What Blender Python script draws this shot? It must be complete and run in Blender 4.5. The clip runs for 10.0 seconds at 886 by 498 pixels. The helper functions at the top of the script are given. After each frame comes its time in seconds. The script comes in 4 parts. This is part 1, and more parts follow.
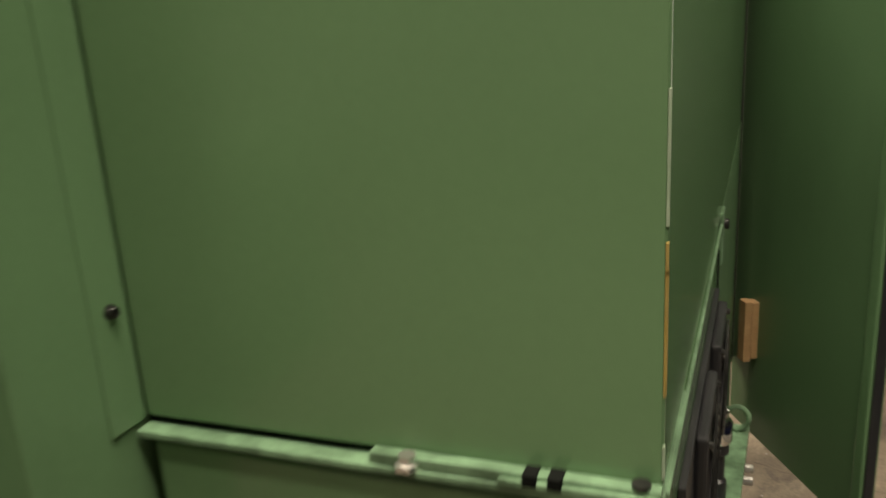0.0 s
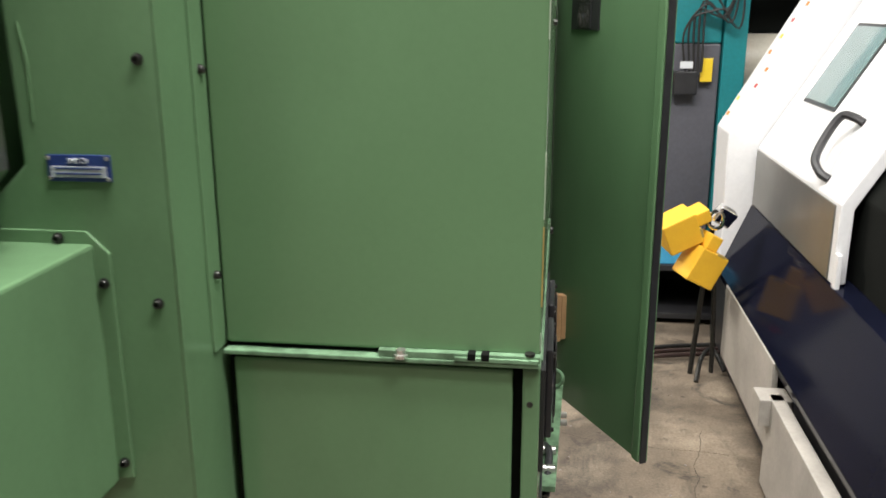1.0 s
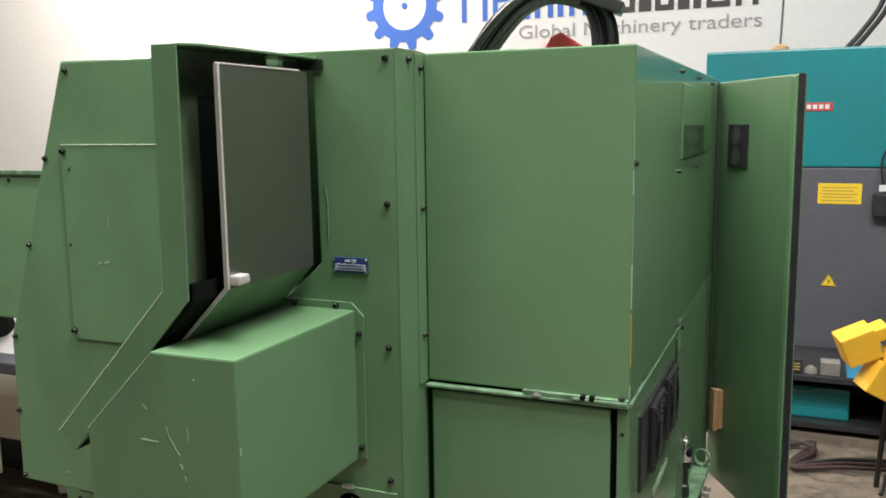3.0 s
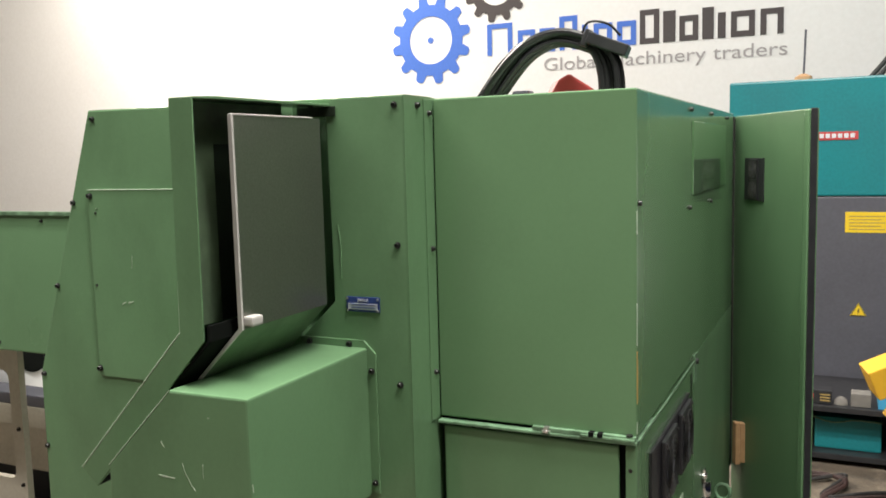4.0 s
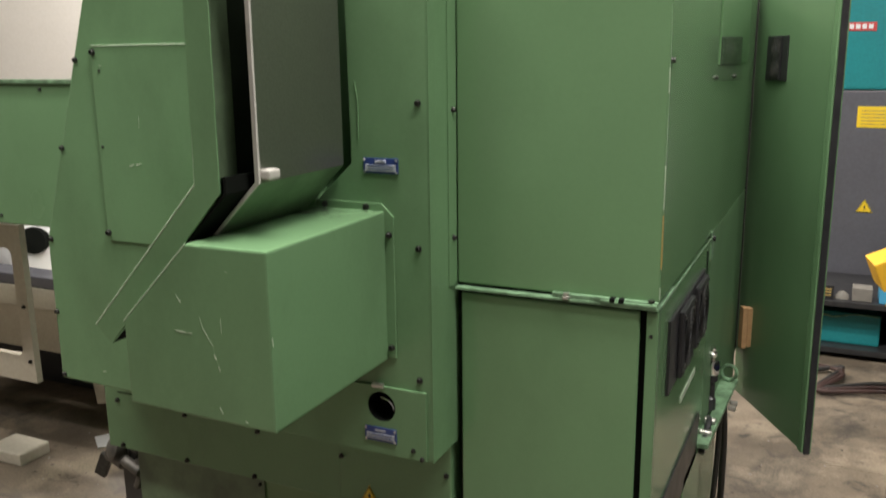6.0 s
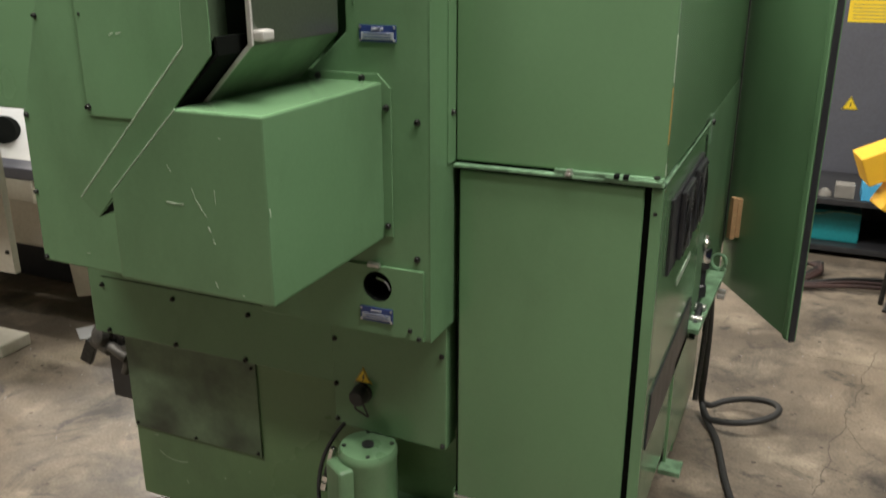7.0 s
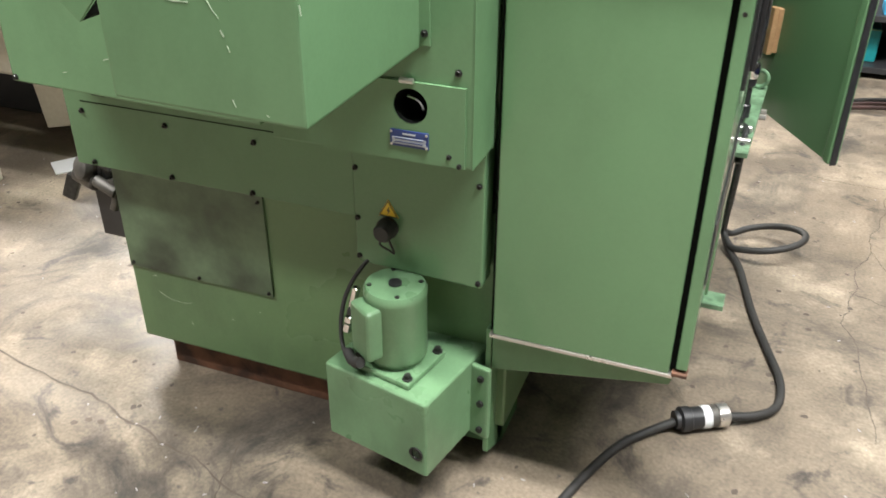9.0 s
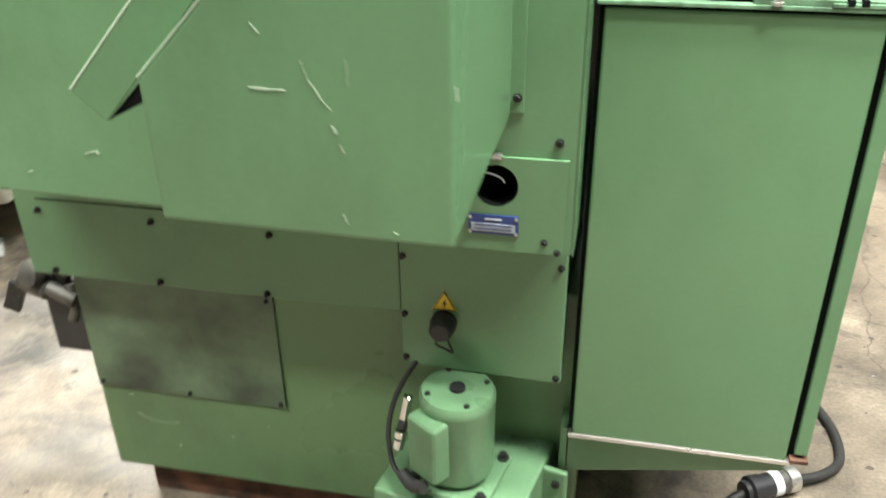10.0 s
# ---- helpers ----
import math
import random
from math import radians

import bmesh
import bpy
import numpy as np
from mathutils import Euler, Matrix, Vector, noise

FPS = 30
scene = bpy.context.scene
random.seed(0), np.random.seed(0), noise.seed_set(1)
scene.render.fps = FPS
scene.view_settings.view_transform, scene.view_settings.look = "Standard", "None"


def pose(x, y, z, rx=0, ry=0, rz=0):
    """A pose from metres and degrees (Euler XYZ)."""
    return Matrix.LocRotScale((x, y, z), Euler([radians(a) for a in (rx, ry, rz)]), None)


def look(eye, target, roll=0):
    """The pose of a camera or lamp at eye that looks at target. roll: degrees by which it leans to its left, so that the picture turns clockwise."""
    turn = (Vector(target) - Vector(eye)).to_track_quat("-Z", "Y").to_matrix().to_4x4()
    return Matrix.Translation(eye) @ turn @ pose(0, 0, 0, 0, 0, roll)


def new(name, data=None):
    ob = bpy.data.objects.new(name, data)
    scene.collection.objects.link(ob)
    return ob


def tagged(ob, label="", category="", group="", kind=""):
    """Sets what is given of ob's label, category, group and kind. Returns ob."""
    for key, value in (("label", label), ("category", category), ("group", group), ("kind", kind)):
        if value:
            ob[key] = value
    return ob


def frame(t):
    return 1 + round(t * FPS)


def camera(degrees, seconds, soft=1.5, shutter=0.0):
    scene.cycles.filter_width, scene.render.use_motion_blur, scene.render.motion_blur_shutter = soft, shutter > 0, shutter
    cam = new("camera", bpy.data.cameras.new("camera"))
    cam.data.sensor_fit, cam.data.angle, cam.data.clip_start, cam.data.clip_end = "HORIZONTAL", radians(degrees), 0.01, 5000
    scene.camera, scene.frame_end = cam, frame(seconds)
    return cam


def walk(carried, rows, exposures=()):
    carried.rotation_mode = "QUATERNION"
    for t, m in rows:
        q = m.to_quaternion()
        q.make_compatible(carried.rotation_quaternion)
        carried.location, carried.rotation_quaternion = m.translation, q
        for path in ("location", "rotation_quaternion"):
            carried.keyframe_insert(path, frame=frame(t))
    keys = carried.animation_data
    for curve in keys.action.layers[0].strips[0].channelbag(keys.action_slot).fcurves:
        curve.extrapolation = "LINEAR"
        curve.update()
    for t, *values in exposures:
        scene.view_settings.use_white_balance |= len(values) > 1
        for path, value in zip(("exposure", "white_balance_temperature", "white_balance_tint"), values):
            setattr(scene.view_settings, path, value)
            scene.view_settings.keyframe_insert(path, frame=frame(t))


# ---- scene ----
cam = camera(54.7, 10.0, soft=1.65, shutter=0.5)
PATH = [
    (0, (0.005, 0.013, 1.407), (-0.687, 1.796, 0.824), -3.5),
    (0.5, (-0.008, -0.234, 1.447), (-0.517, 1.616, 0.886), -2.7),
    (1, (-0.032, -0.456, 1.501), (-0.286, 1.453, 0.961), -0.2),
    (1.5, (0.061, -0.665, 1.531), (-0.515, 1.211, 1.147), -1.5),
    (2, (0.118, -0.801, 1.553), (-0.573, 1.049, 1.236), -1.1),
    (3.5, (0.261, -0.987, 1.606), (-0.554, 0.82, 1.342), -1.1),
    (4, (0.274, -0.981, 1.615), (-0.569, 0.819, 1.394), -1.5),
    (4.5, (0.27, -0.97, 1.617), (-0.582, 0.829, 1.419), -1.4),
    (5, (0.258, -0.97, 1.593), (-0.6, 0.822, 1.361), -1.0),
    (5.5, (0.24, -0.971, 1.566), (-0.609, 0.808, 1.231), -0.8),
    (7, (0.165, -0.956, 1.474), (-0.579, 0.781, 0.818), 0.1),
    (7.5, (0.133, -0.954, 1.454), (-0.568, 0.752, 0.681), 0.4),
    (8, (0.093, -0.952, 1.426), (-0.565, 0.72, 0.548), -0.0),
    (8.5, (0.049, -0.926, 1.4), (-0.568, 0.704, 0.419), -0.1),
    (9, (-0.013, -0.835, 1.384), (-0.634, 0.773, 0.371), 0.2),
    (9.5, (-0.133, -0.728, 1.355), (-0.739, 0.894, 0.354), -0.3),
    (10, (-0.379, -0.656, 1.354), (-0.758, 1.056, 0.391), -0.8),
]
walk(cam, [(t, look(eye, target, roll)) for t, eye, target, roll in PATH],
     [(0.0, -1.22, 8000, 7), (0.35, -0.58, 6700, 8), (1.0, -0.65, 6500, 9), (2.0, -0.82, 6300, 9), (4.5, -0.74, 6650, 9), (5.7, -0.80, 6750, 9), (7.0, -0.88, 6650, 7), (7.5, -0.42, 6500, 7), (8.0, -0.14, 6400, 7), (8.5, 0.13, 6300, 7), (9.5, 0.28, 6300, 5), (10.0, 0.44, 6300, 2)])

# ---- light ----
world = bpy.data.worlds.new("hall_air")
scene.world = world
world.use_nodes = True
world.node_tree.nodes["Background"].inputs[0].default_value = (0.9, 0.95, 1.0, 1)
world.node_tree.nodes["Background"].inputs[1].default_value = 0.006
LAMP_WATTS = 150


def strip_light(x, y, z, watts, length=2.4, width=0.35, turn=0, colour=(1.0, 0.97, 0.92)):
    d = bpy.data.lights.new("strip_light", "AREA")
    d.shape, d.size, d.size_y, d.energy, d.color = "RECTANGLE", length, width, watts, colour
    ob = new("strip_light", d)
    ob.matrix_basis = pose(x, y, z, 0, 0, turn)
    return ob


# lamps out of view, chosen for effect; those past y 4.5 brighten the wall
for lx, ly, lw, warm in ((-0.3, 0.05, 3.4, 0.93), (-3.0, -1.8, 1.8, 0.90), (1.7, -0.6, 2.6, 0.93), (-0.8, -2.3, 0.22, 0.93), (-0.9, 1.7, 1.0, 0.93), (-1.0, 4.6, 0.62, 0.95), (-5.3, 5.25, 6.2, 0.82), (2.6, 4.4, 0.35, 0.95)):
    strip_light(lx, ly, 5.2, LAMP_WATTS * lw, colour=(1.0, 0.5 + 0.5 * warm, warm))


# ---- materials ----
def material(name, base, second=None, rough=0.5, metal=0.0, scale=3.0, mix=0.5, fine=60.0, bump=0.05, rough_var=0.1, coat=0.0, grain=0.18, wave=0.0, spec=0.5, grime=0.0):
    """Two tones mixed by coarse noise, fine grain in the tone and relief."""
    m = bpy.data.materials.new(name)
    m.use_nodes = True
    nt = m.node_tree
    b = nt.nodes["Principled BSDF"]
    b.inputs["Metallic"].default_value = metal
    b.inputs["Coat Weight"].default_value = coat
    b.inputs["Specular IOR Level"].default_value = spec
    tc = nt.nodes.new("ShaderNodeTexCoord")
    big = nt.nodes.new("ShaderNodeTexNoise")
    big.inputs["Scale"].default_value, big.inputs["Detail"].default_value = scale, 6
    small = nt.nodes.new("ShaderNodeTexNoise")
    small.inputs["Scale"].default_value, small.inputs["Detail"].default_value = fine, 4
    nt.links.new(tc.outputs["Object"], big.inputs["Vector"])
    nt.links.new(tc.outputs["Object"], small.inputs["Vector"])
    ramp = nt.nodes.new("ShaderNodeMapRange")
    ramp.inputs[1].default_value, ramp.inputs[2].default_value = 0.5 - mix / 2, 0.5 + mix / 2
    nt.links.new(big.outputs["Fac"], ramp.inputs[0])
    second = second or tuple(c * 0.86 for c in base)
    c1 = nt.nodes.new("ShaderNodeMix")
    c1.data_type = "RGBA"
    c1.inputs[6].default_value, c1.inputs[7].default_value = (*base, 1), (*second, 1)
    nt.links.new(ramp.outputs[0], c1.inputs[0])
    c2 = nt.nodes.new("ShaderNodeMix")
    c2.data_type, c2.blend_type = "RGBA", "OVERLAY"
    c2.inputs[0].default_value = grain
    nt.links.new(c1.outputs[2], c2.inputs[6])
    nt.links.new(small.outputs["Fac"], c2.inputs[7])
    colour = c2.outputs[2]
    if grime:
        # greasy smears that run down the sheet
        mp = nt.nodes.new("ShaderNodeMapping")
        mp.inputs["Scale"].default_value = (5, 5, 2.6)
        nt.links.new(tc.outputs["Object"], mp.inputs["Vector"])
        sm = nt.nodes.new("ShaderNodeTexNoise")
        sm.inputs["Scale"].default_value, sm.inputs["Detail"].default_value, sm.inputs["Roughness"].default_value = 1.0, 9, 0.62
        nt.links.new(mp.outputs[0], sm.inputs["Vector"])
        sr = nt.nodes.new("ShaderNodeMapRange")
        sr.inputs[1].default_value, sr.inputs[2].default_value, sr.inputs[4].default_value = 0.48, 0.75, grime
        nt.links.new(sm.outputs["Fac"], sr.inputs[0])
        c3 = nt.nodes.new("ShaderNodeMix")
        c3.data_type = "RGBA"
        nt.links.new(sr.outputs[0], c3.inputs[0])
        nt.links.new(colour, c3.inputs[6])
        c3.inputs[7].default_value = (0.045, 0.062, 0.036, 1)
        colour = c3.outputs[2]
    nt.links.new(colour, b.inputs["Base Color"])
    rr = nt.nodes.new("ShaderNodeMapRange")
    rr.inputs[3].default_value, rr.inputs[4].default_value = max(0.02, rough - rough_var), min(1, rough + rough_var)
    nt.links.new(big.outputs["Fac"], rr.inputs[0])
    nt.links.new(rr.outputs[0], b.inputs["Roughness"])
    if bump:
        bp = nt.nodes.new("ShaderNodeBump")
        bp.inputs["Strength"].default_value, bp.inputs["Distance"].default_value = bump, 0.002
        nt.links.new(small.outputs["Fac"], bp.inputs["Height"])
        nt.links.new(bp.outputs[0], b.inputs["Normal"])
        if wave:
            slow = nt.nodes.new("ShaderNodeTexNoise")
            slow.inputs["Scale"].default_value, slow.inputs["Detail"].default_value = 3.5, 1
            nt.links.new(tc.outputs["Object"], slow.inputs["Vector"])
            wv = nt.nodes.new("ShaderNodeBump")
            wv.inputs["Strength"].default_value, wv.inputs["Distance"].default_value = wave, 0.02
            nt.links.new(slow.outputs["Fac"], wv.inputs["Height"])
            nt.links.new(wv.outputs[0], bp.inputs["Normal"])
    return m


GREEN = material("green_machine_paint", (0.139, 0.258, 0.132), (0.113, 0.212, 0.106), 0.24, scale=2.2, fine=140, bump=0.001, rough_var=0.09, grain=0.05, wave=0.2, grime=0.24)
CABGREEN = material("glossy_green_cabinet_paint", (0.139, 0.256, 0.129), (0.118, 0.218, 0.108), 0.15, scale=1.6, fine=140, bump=0.001, rough_var=0.05, grain=0.04, wave=0.10, grime=0.14)
SATIN = material("satin_green_door_paint", (0.120, 0.226, 0.112), (0.100, 0.190, 0.094), 0.42, scale=2.0, fine=140, bump=0.002, rough_var=0.06, grain=0.05, wave=0.15, grime=0.2)
CABLE = material("glossy_black_cable_sheath", (0.010, 0.010, 0.011), (0.016, 0.016, 0.017), 0.32, scale=15)
PUMPGREEN = material("dusty_pale_green_paint", (0.165, 0.295, 0.158), (0.128, 0.235, 0.122), 0.30, scale=9, fine=160, bump=0.03, grain=0.1, grime=0.5)
PALE = material("pale_green_mottled_paint", (0.175, 0.300, 0.180), (0.07, 0.125, 0.07), 0.42, scale=34, fine=200, mix=0.3)
# oil stains on the base plate; on the hood's inner face, painted shade
OILYSHADE = material("oil_stained_and_shaded_green", (0.135, 0.205, 0.118), (0.040, 0.052, 0.034), 0.45, scale=6, fine=60, mix=0.30)
# near-black green that paints the shade inside the hood
HOODSHADE = material("hood_shade_green", (0.022, 0.034, 0.020), (0.012, 0.017, 0.011), 0.35, scale=9, fine=60)
STEEL = material("dull_stainless_sheet", (0.30, 0.29, 0.27), (0.24, 0.24, 0.22), 0.36, metal=0.9, scale=3, fine=240)
BRIGHT = material("bare_bright_steel", (0.72, 0.70, 0.67), (0.55, 0.53, 0.5), 0.3, metal=0.9, scale=40)
CHROME = material("chrome_plating", (0.85, 0.85, 0.85), (0.75, 0.75, 0.75), 0.1, metal=1.0, scale=20, rough_var=0.04, bump=0)
# the bare edges' brightness is put into a pale, barely metallic colour
EDGE = material("pale_bare_sheet_edge", (0.66, 0.63, 0.60), (0.48, 0.46, 0.43), 0.5, metal=0.2, scale=60)
BLACK = material("black_plastic", (0.016, 0.016, 0.018), (0.028, 0.028, 0.03), 0.4, scale=20)
RUBBER = material("black_rubber", (0.014, 0.014, 0.014), (0.03, 0.028, 0.026), 0.6, scale=15)
# near-black for joints and for the shade inside gaps and openings
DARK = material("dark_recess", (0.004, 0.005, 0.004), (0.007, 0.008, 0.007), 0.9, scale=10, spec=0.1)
DIRTYSTEEL = material("dirty_cast_steel", (0.17, 0.16, 0.145), (0.05, 0.047, 0.042), 0.5, metal=0.5, scale=30)
BASEGREEN = material("yellowish_green_paint", (0.146, 0.246, 0.110), (0.122, 0.215, 0.100), 0.30, scale=2.5, fine=140, bump=0.02, grain=0.08, wave=0.25, grime=0.45)
SCREW = material("blackened_screw_steel", (0.03, 0.03, 0.03), (0.06, 0.06, 0.055), 0.35, metal=0.7, scale=90)
RUST = material("rusty_steel", (0.17, 0.075, 0.04), (0.05, 0.025, 0.016), 0.8, scale=14, fine=120, mix=0.25, bump=0.3)
BLUE = material("blue_name_plate", (0.02, 0.04, 0.16), (0.025, 0.05, 0.19), 0.35, scale=20)
PLATEWHITE = material("white_print", (0.72, 0.74, 0.76), (0.62, 0.65, 0.68), 0.4, scale=60)
PRINTGREY = material("dulled_white_print", (0.46, 0.49, 0.52), (0.34, 0.37, 0.42), 0.45, scale=90)
# bare primer in paint chips; also paints highlights on sheet edges
CHIPGLINT = material("pale_primer_and_edge_glint", (0.44, 0.52, 0.40), (0.28, 0.38, 0.26), 0.6, scale=90)
OCHRE = material("ochre_primer", (0.45, 0.31, 0.08), (0.34, 0.25, 0.1), 0.6, scale=60)
YELLOW = material("yellow_sign_paint", (0.84, 0.60, 0.03), (0.76, 0.53, 0.03), 0.4, scale=10)
FOAM = material("amber_yellow_foam", (0.82, 0.47, 0.03), (0.74, 0.41, 0.03), 0.6, scale=12, fine=220, bump=0.1)
CARTON = material("dusty_grey_card", (0.20, 0.185, 0.165), (0.14, 0.13, 0.115), 0.8, scale=30)
HOSE = material("red_brown_rubber", (0.055, 0.026, 0.022), (0.035, 0.020, 0.018), 0.5, scale=20)
CREAM = material("cream_machine_paint", (0.62, 0.58, 0.49), (0.52, 0.48, 0.40), 0.4, scale=4)
# cream of the base panels, greyed in the colour for their shade
SHADECREAM = material("shaded_grey_cream_paint", (0.40, 0.375, 0.34), (0.30, 0.28, 0.25), 0.55, scale=5, fine=80, mix=0.35)
WHITE = material("white_machine_paint", (0.76, 0.76, 0.77), (0.68, 0.68, 0.69), 0.35, scale=4)
GREYPAINT = material("grey_machine_paint", (0.105, 0.105, 0.125), (0.085, 0.085, 0.10), 0.45, scale=3)
TEAL = material("teal_machine_paint", (0.012, 0.215, 0.235), (0.01, 0.18, 0.20), 0.4, scale=3)
RED = material("red_plastic", (0.50, 0.055, 0.055), (0.42, 0.05, 0.05), 0.45, scale=12)
WOOD = material("pine_wood", (0.50, 0.31, 0.16), (0.40, 0.23, 0.11), 0.65, scale=25, fine=150)
NAVY = material("dark_blue_way_cover", (0.004, 0.005, 0.012), (0.006, 0.007, 0.016), 0.10, scale=4, rough_var=0.05, spec=0.05, bump=0)
WALL = material("white_painted_wall", (0.80, 0.80, 0.79), (0.75, 0.74, 0.72), 0.85, scale=0.6, fine=30, bump=0.08)
DULLWALL = material("low_bounce_grey_wall", (0.26, 0.26, 0.25), (0.22, 0.22, 0.21), 0.9, scale=0.6, fine=20)
ROOF = material("low_bounce_dark_roof", (0.14, 0.14, 0.14), (0.10, 0.10, 0.10), 0.9, scale=0.6, fine=20)
LOGOBLUE = material("blue_wall_paint", (0.06, 0.16, 0.58), (0.055, 0.15, 0.54), 0.7, scale=2)
LOGODARK = material("dark_wall_paint", (0.055, 0.045, 0.045), (0.065, 0.055, 0.055), 0.7, scale=2)
LOGOGREY = material("grey_wall_paint", (0.36, 0.34, 0.34), (0.32, 0.30, 0.30), 0.7, scale=2)
LIGHTBLUE = material("light_blue_card", (0.06, 0.33, 0.55), (0.05, 0.28, 0.48), 0.5, scale=20)
GOLD = material("brass_yellow_metal", (0.50, 0.30, 0.06), (0.2, 0.11, 0.03), 0.4, metal=0.6, scale=20, mix=0.2)
ORANGE = material("orange_label", (0.75, 0.22, 0.02), None, 0.5, scale=20)


def glass(name, tint, rough):
    m = bpy.data.materials.new(name)
    m.use_nodes = True
    b = m.node_tree.nodes["Principled BSDF"]
    b.inputs["Base Color"].default_value = (*tint, 1)
    b.inputs["Roughness"].default_value = rough
    b.inputs["Transmission Weight"].default_value = 0.6
    b.inputs["IOR"].default_value = 1.45
    return m


WINDOW = glass("tinted_window_glass", (0.45, 0.62, 0.62), 0.08)


def glossy_cover():
    m = material("polished_green_cover", (0.122, 0.240, 0.112), (0.106, 0.212, 0.098), 0.06, scale=3, bump=0.0, rough_var=0.02, coat=0.6)
    return m


GLOSSGREEN = glossy_cover()


def concrete():
    m = bpy.data.materials.new("stained_concrete_floor")
    m.use_nodes = True
    nt = m.node_tree
    b = nt.nodes["Principled BSDF"]
    tc = nt.nodes.new("ShaderNodeTexCoord")

    def tex(scale, detail, lo, hi, rough=0.6, distort=0.0):
        n = nt.nodes.new("ShaderNodeTexNoise")
        n.inputs["Scale"].default_value, n.inputs["Detail"].default_value = scale, detail
        n.inputs["Roughness"].default_value, n.inputs["Distortion"].default_value = rough, distort
        nt.links.new(tc.outputs["Object"], n.inputs["Vector"])
        r = nt.nodes.new("ShaderNodeMapRange")
        r.inputs[1].default_value, r.inputs[2].default_value = lo, hi
        nt.links.new(n.outputs["Fac"], r.inputs[0])
        return r.outputs[0], n.outputs["Fac"]

    def mix(fac, a, c):
        x = nt.nodes.new("ShaderNodeMix")
        x.data_type = "RGBA"
        nt.links.new(fac, x.inputs[0])
        for k, v in ((6, a), (7, c)):
            if isinstance(v, tuple):
                x.inputs[k].default_value = (*v, 1)
            else:
                nt.links.new(v, x.inputs[k])
        return x.outputs[2]

    base_f, _ = tex(3.2, 9, 0.38, 0.64)
    col = mix(base_f, (0.205, 0.165, 0.122), (0.104, 0.083, 0.062))
    pale_f, _ = tex(3.6, 7, 0.52, 0.68)
    col = mix(pale_f, col, (0.300, 0.248, 0.184))
    stain_f, _ = tex(2.1, 10, 0.50, 0.66, 0.70, 0.9)
    col = mix(stain_f, col, (0.040, 0.034, 0.029))
    patch_f, _ = tex(4.6, 9, 0.57, 0.67, 0.66, 1.4)
    col = mix(patch_f, col, (0.046, 0.039, 0.034))
    spot_f, _ = tex(16, 4, 0.68, 0.74)
    col = mix(spot_f, col, (0.07, 0.06, 0.05))
    fine_f, fine = tex(110, 4, 0.3, 0.7)
    o = nt.nodes.new("ShaderNodeMix")
    o.data_type, o.blend_type = "RGBA", "OVERLAY"
    o.inputs[0].default_value = 0.25
    nt.links.new(col, o.inputs[6])
    nt.links.new(fine_f, o.inputs[7])
    nt.links.new(o.outputs[2], b.inputs["Base Color"])
    rf, _ = tex(3.5, 5, 0.3, 0.7)
    rr = nt.nodes.new("ShaderNodeMapRange")
    rr.inputs[3].default_value, rr.inputs[4].default_value = 0.38, 0.75
    nt.links.new(rf, rr.inputs[0])
    nt.links.new(rr.outputs[0], b.inputs["Roughness"])
    bp = nt.nodes.new("ShaderNodeBump")
    bp.inputs["Strength"].default_value, bp.inputs["Distance"].default_value = 0.25, 0.002
    nt.links.new(fine, bp.inputs["Height"])
    nt.links.new(bp.outputs[0], b.inputs["Normal"])
    return m


CONCRETE = concrete()

# ---- builders ----
PLACE = {}


def thing(name, loc, label, category, group=""):
    ob = new(name)
    ob.location = loc
    PLACE[ob] = Matrix.Translation(loc)
    return tagged(ob, label, category, group)


def finish(bm, name, mat, smooth=40):
    me = bpy.data.meshes.new(name)
    bmesh.ops.recalc_face_normals(bm, faces=bm.faces)
    for e in bm.edges:
        e.smooth = e.is_manifold and e.calc_face_angle(9) < radians(smooth)
    bm.to_mesh(me)
    bm.free()
    me.materials.append(mat)
    return me


def part(name, bm, mat, parent, label="", m=None):
    """One mesh object under a thing or a part; bm in world metres, or a shared mesh with its pose m."""
    me = bm if isinstance(bm, bpy.types.Mesh) else finish(bm, name, mat)
    ob = new(name, me)
    m = m or Matrix()
    if parent:
        ob.parent = parent
        ob.matrix_parent_inverse = PLACE[parent].inverted()
    ob.matrix_basis = m
    PLACE[ob] = m
    return tagged(ob, label)


def solid(name, bm, mat, label, category, kind="", group=""):
    """A thing or a piece of the setting that is one mesh."""
    return tagged(part(name, bm, mat, None), label, category, group, kind)


def bevelled(bm, width, segments=2):
    if width:
        bmesh.ops.bevel(bm, geom=[e for e in bm.edges if e.calc_face_angle(0) > 0.3], offset=width, segments=segments, affect="EDGES", profile=0.6)
    return bm


def block(x0, x1, y0, y1, z0, z1, r=0.003, m=None, segments=2):
    bm = bmesh.new()
    bmesh.ops.create_cube(bm, size=1)
    for v in bm.verts:
        v.co = Vector(((x0 + x1) / 2 + v.co.x * (x1 - x0), (y0 + y1) / 2 + v.co.y * (y1 - y0), (z0 + z1) / 2 + v.co.z * (z1 - z0)))
    bevelled(bm, min(r, 0.45 * min(abs(x1 - x0), abs(y1 - y0), abs(z1 - z0))), segments)
    if m:
        bm.transform(m)
    return bm


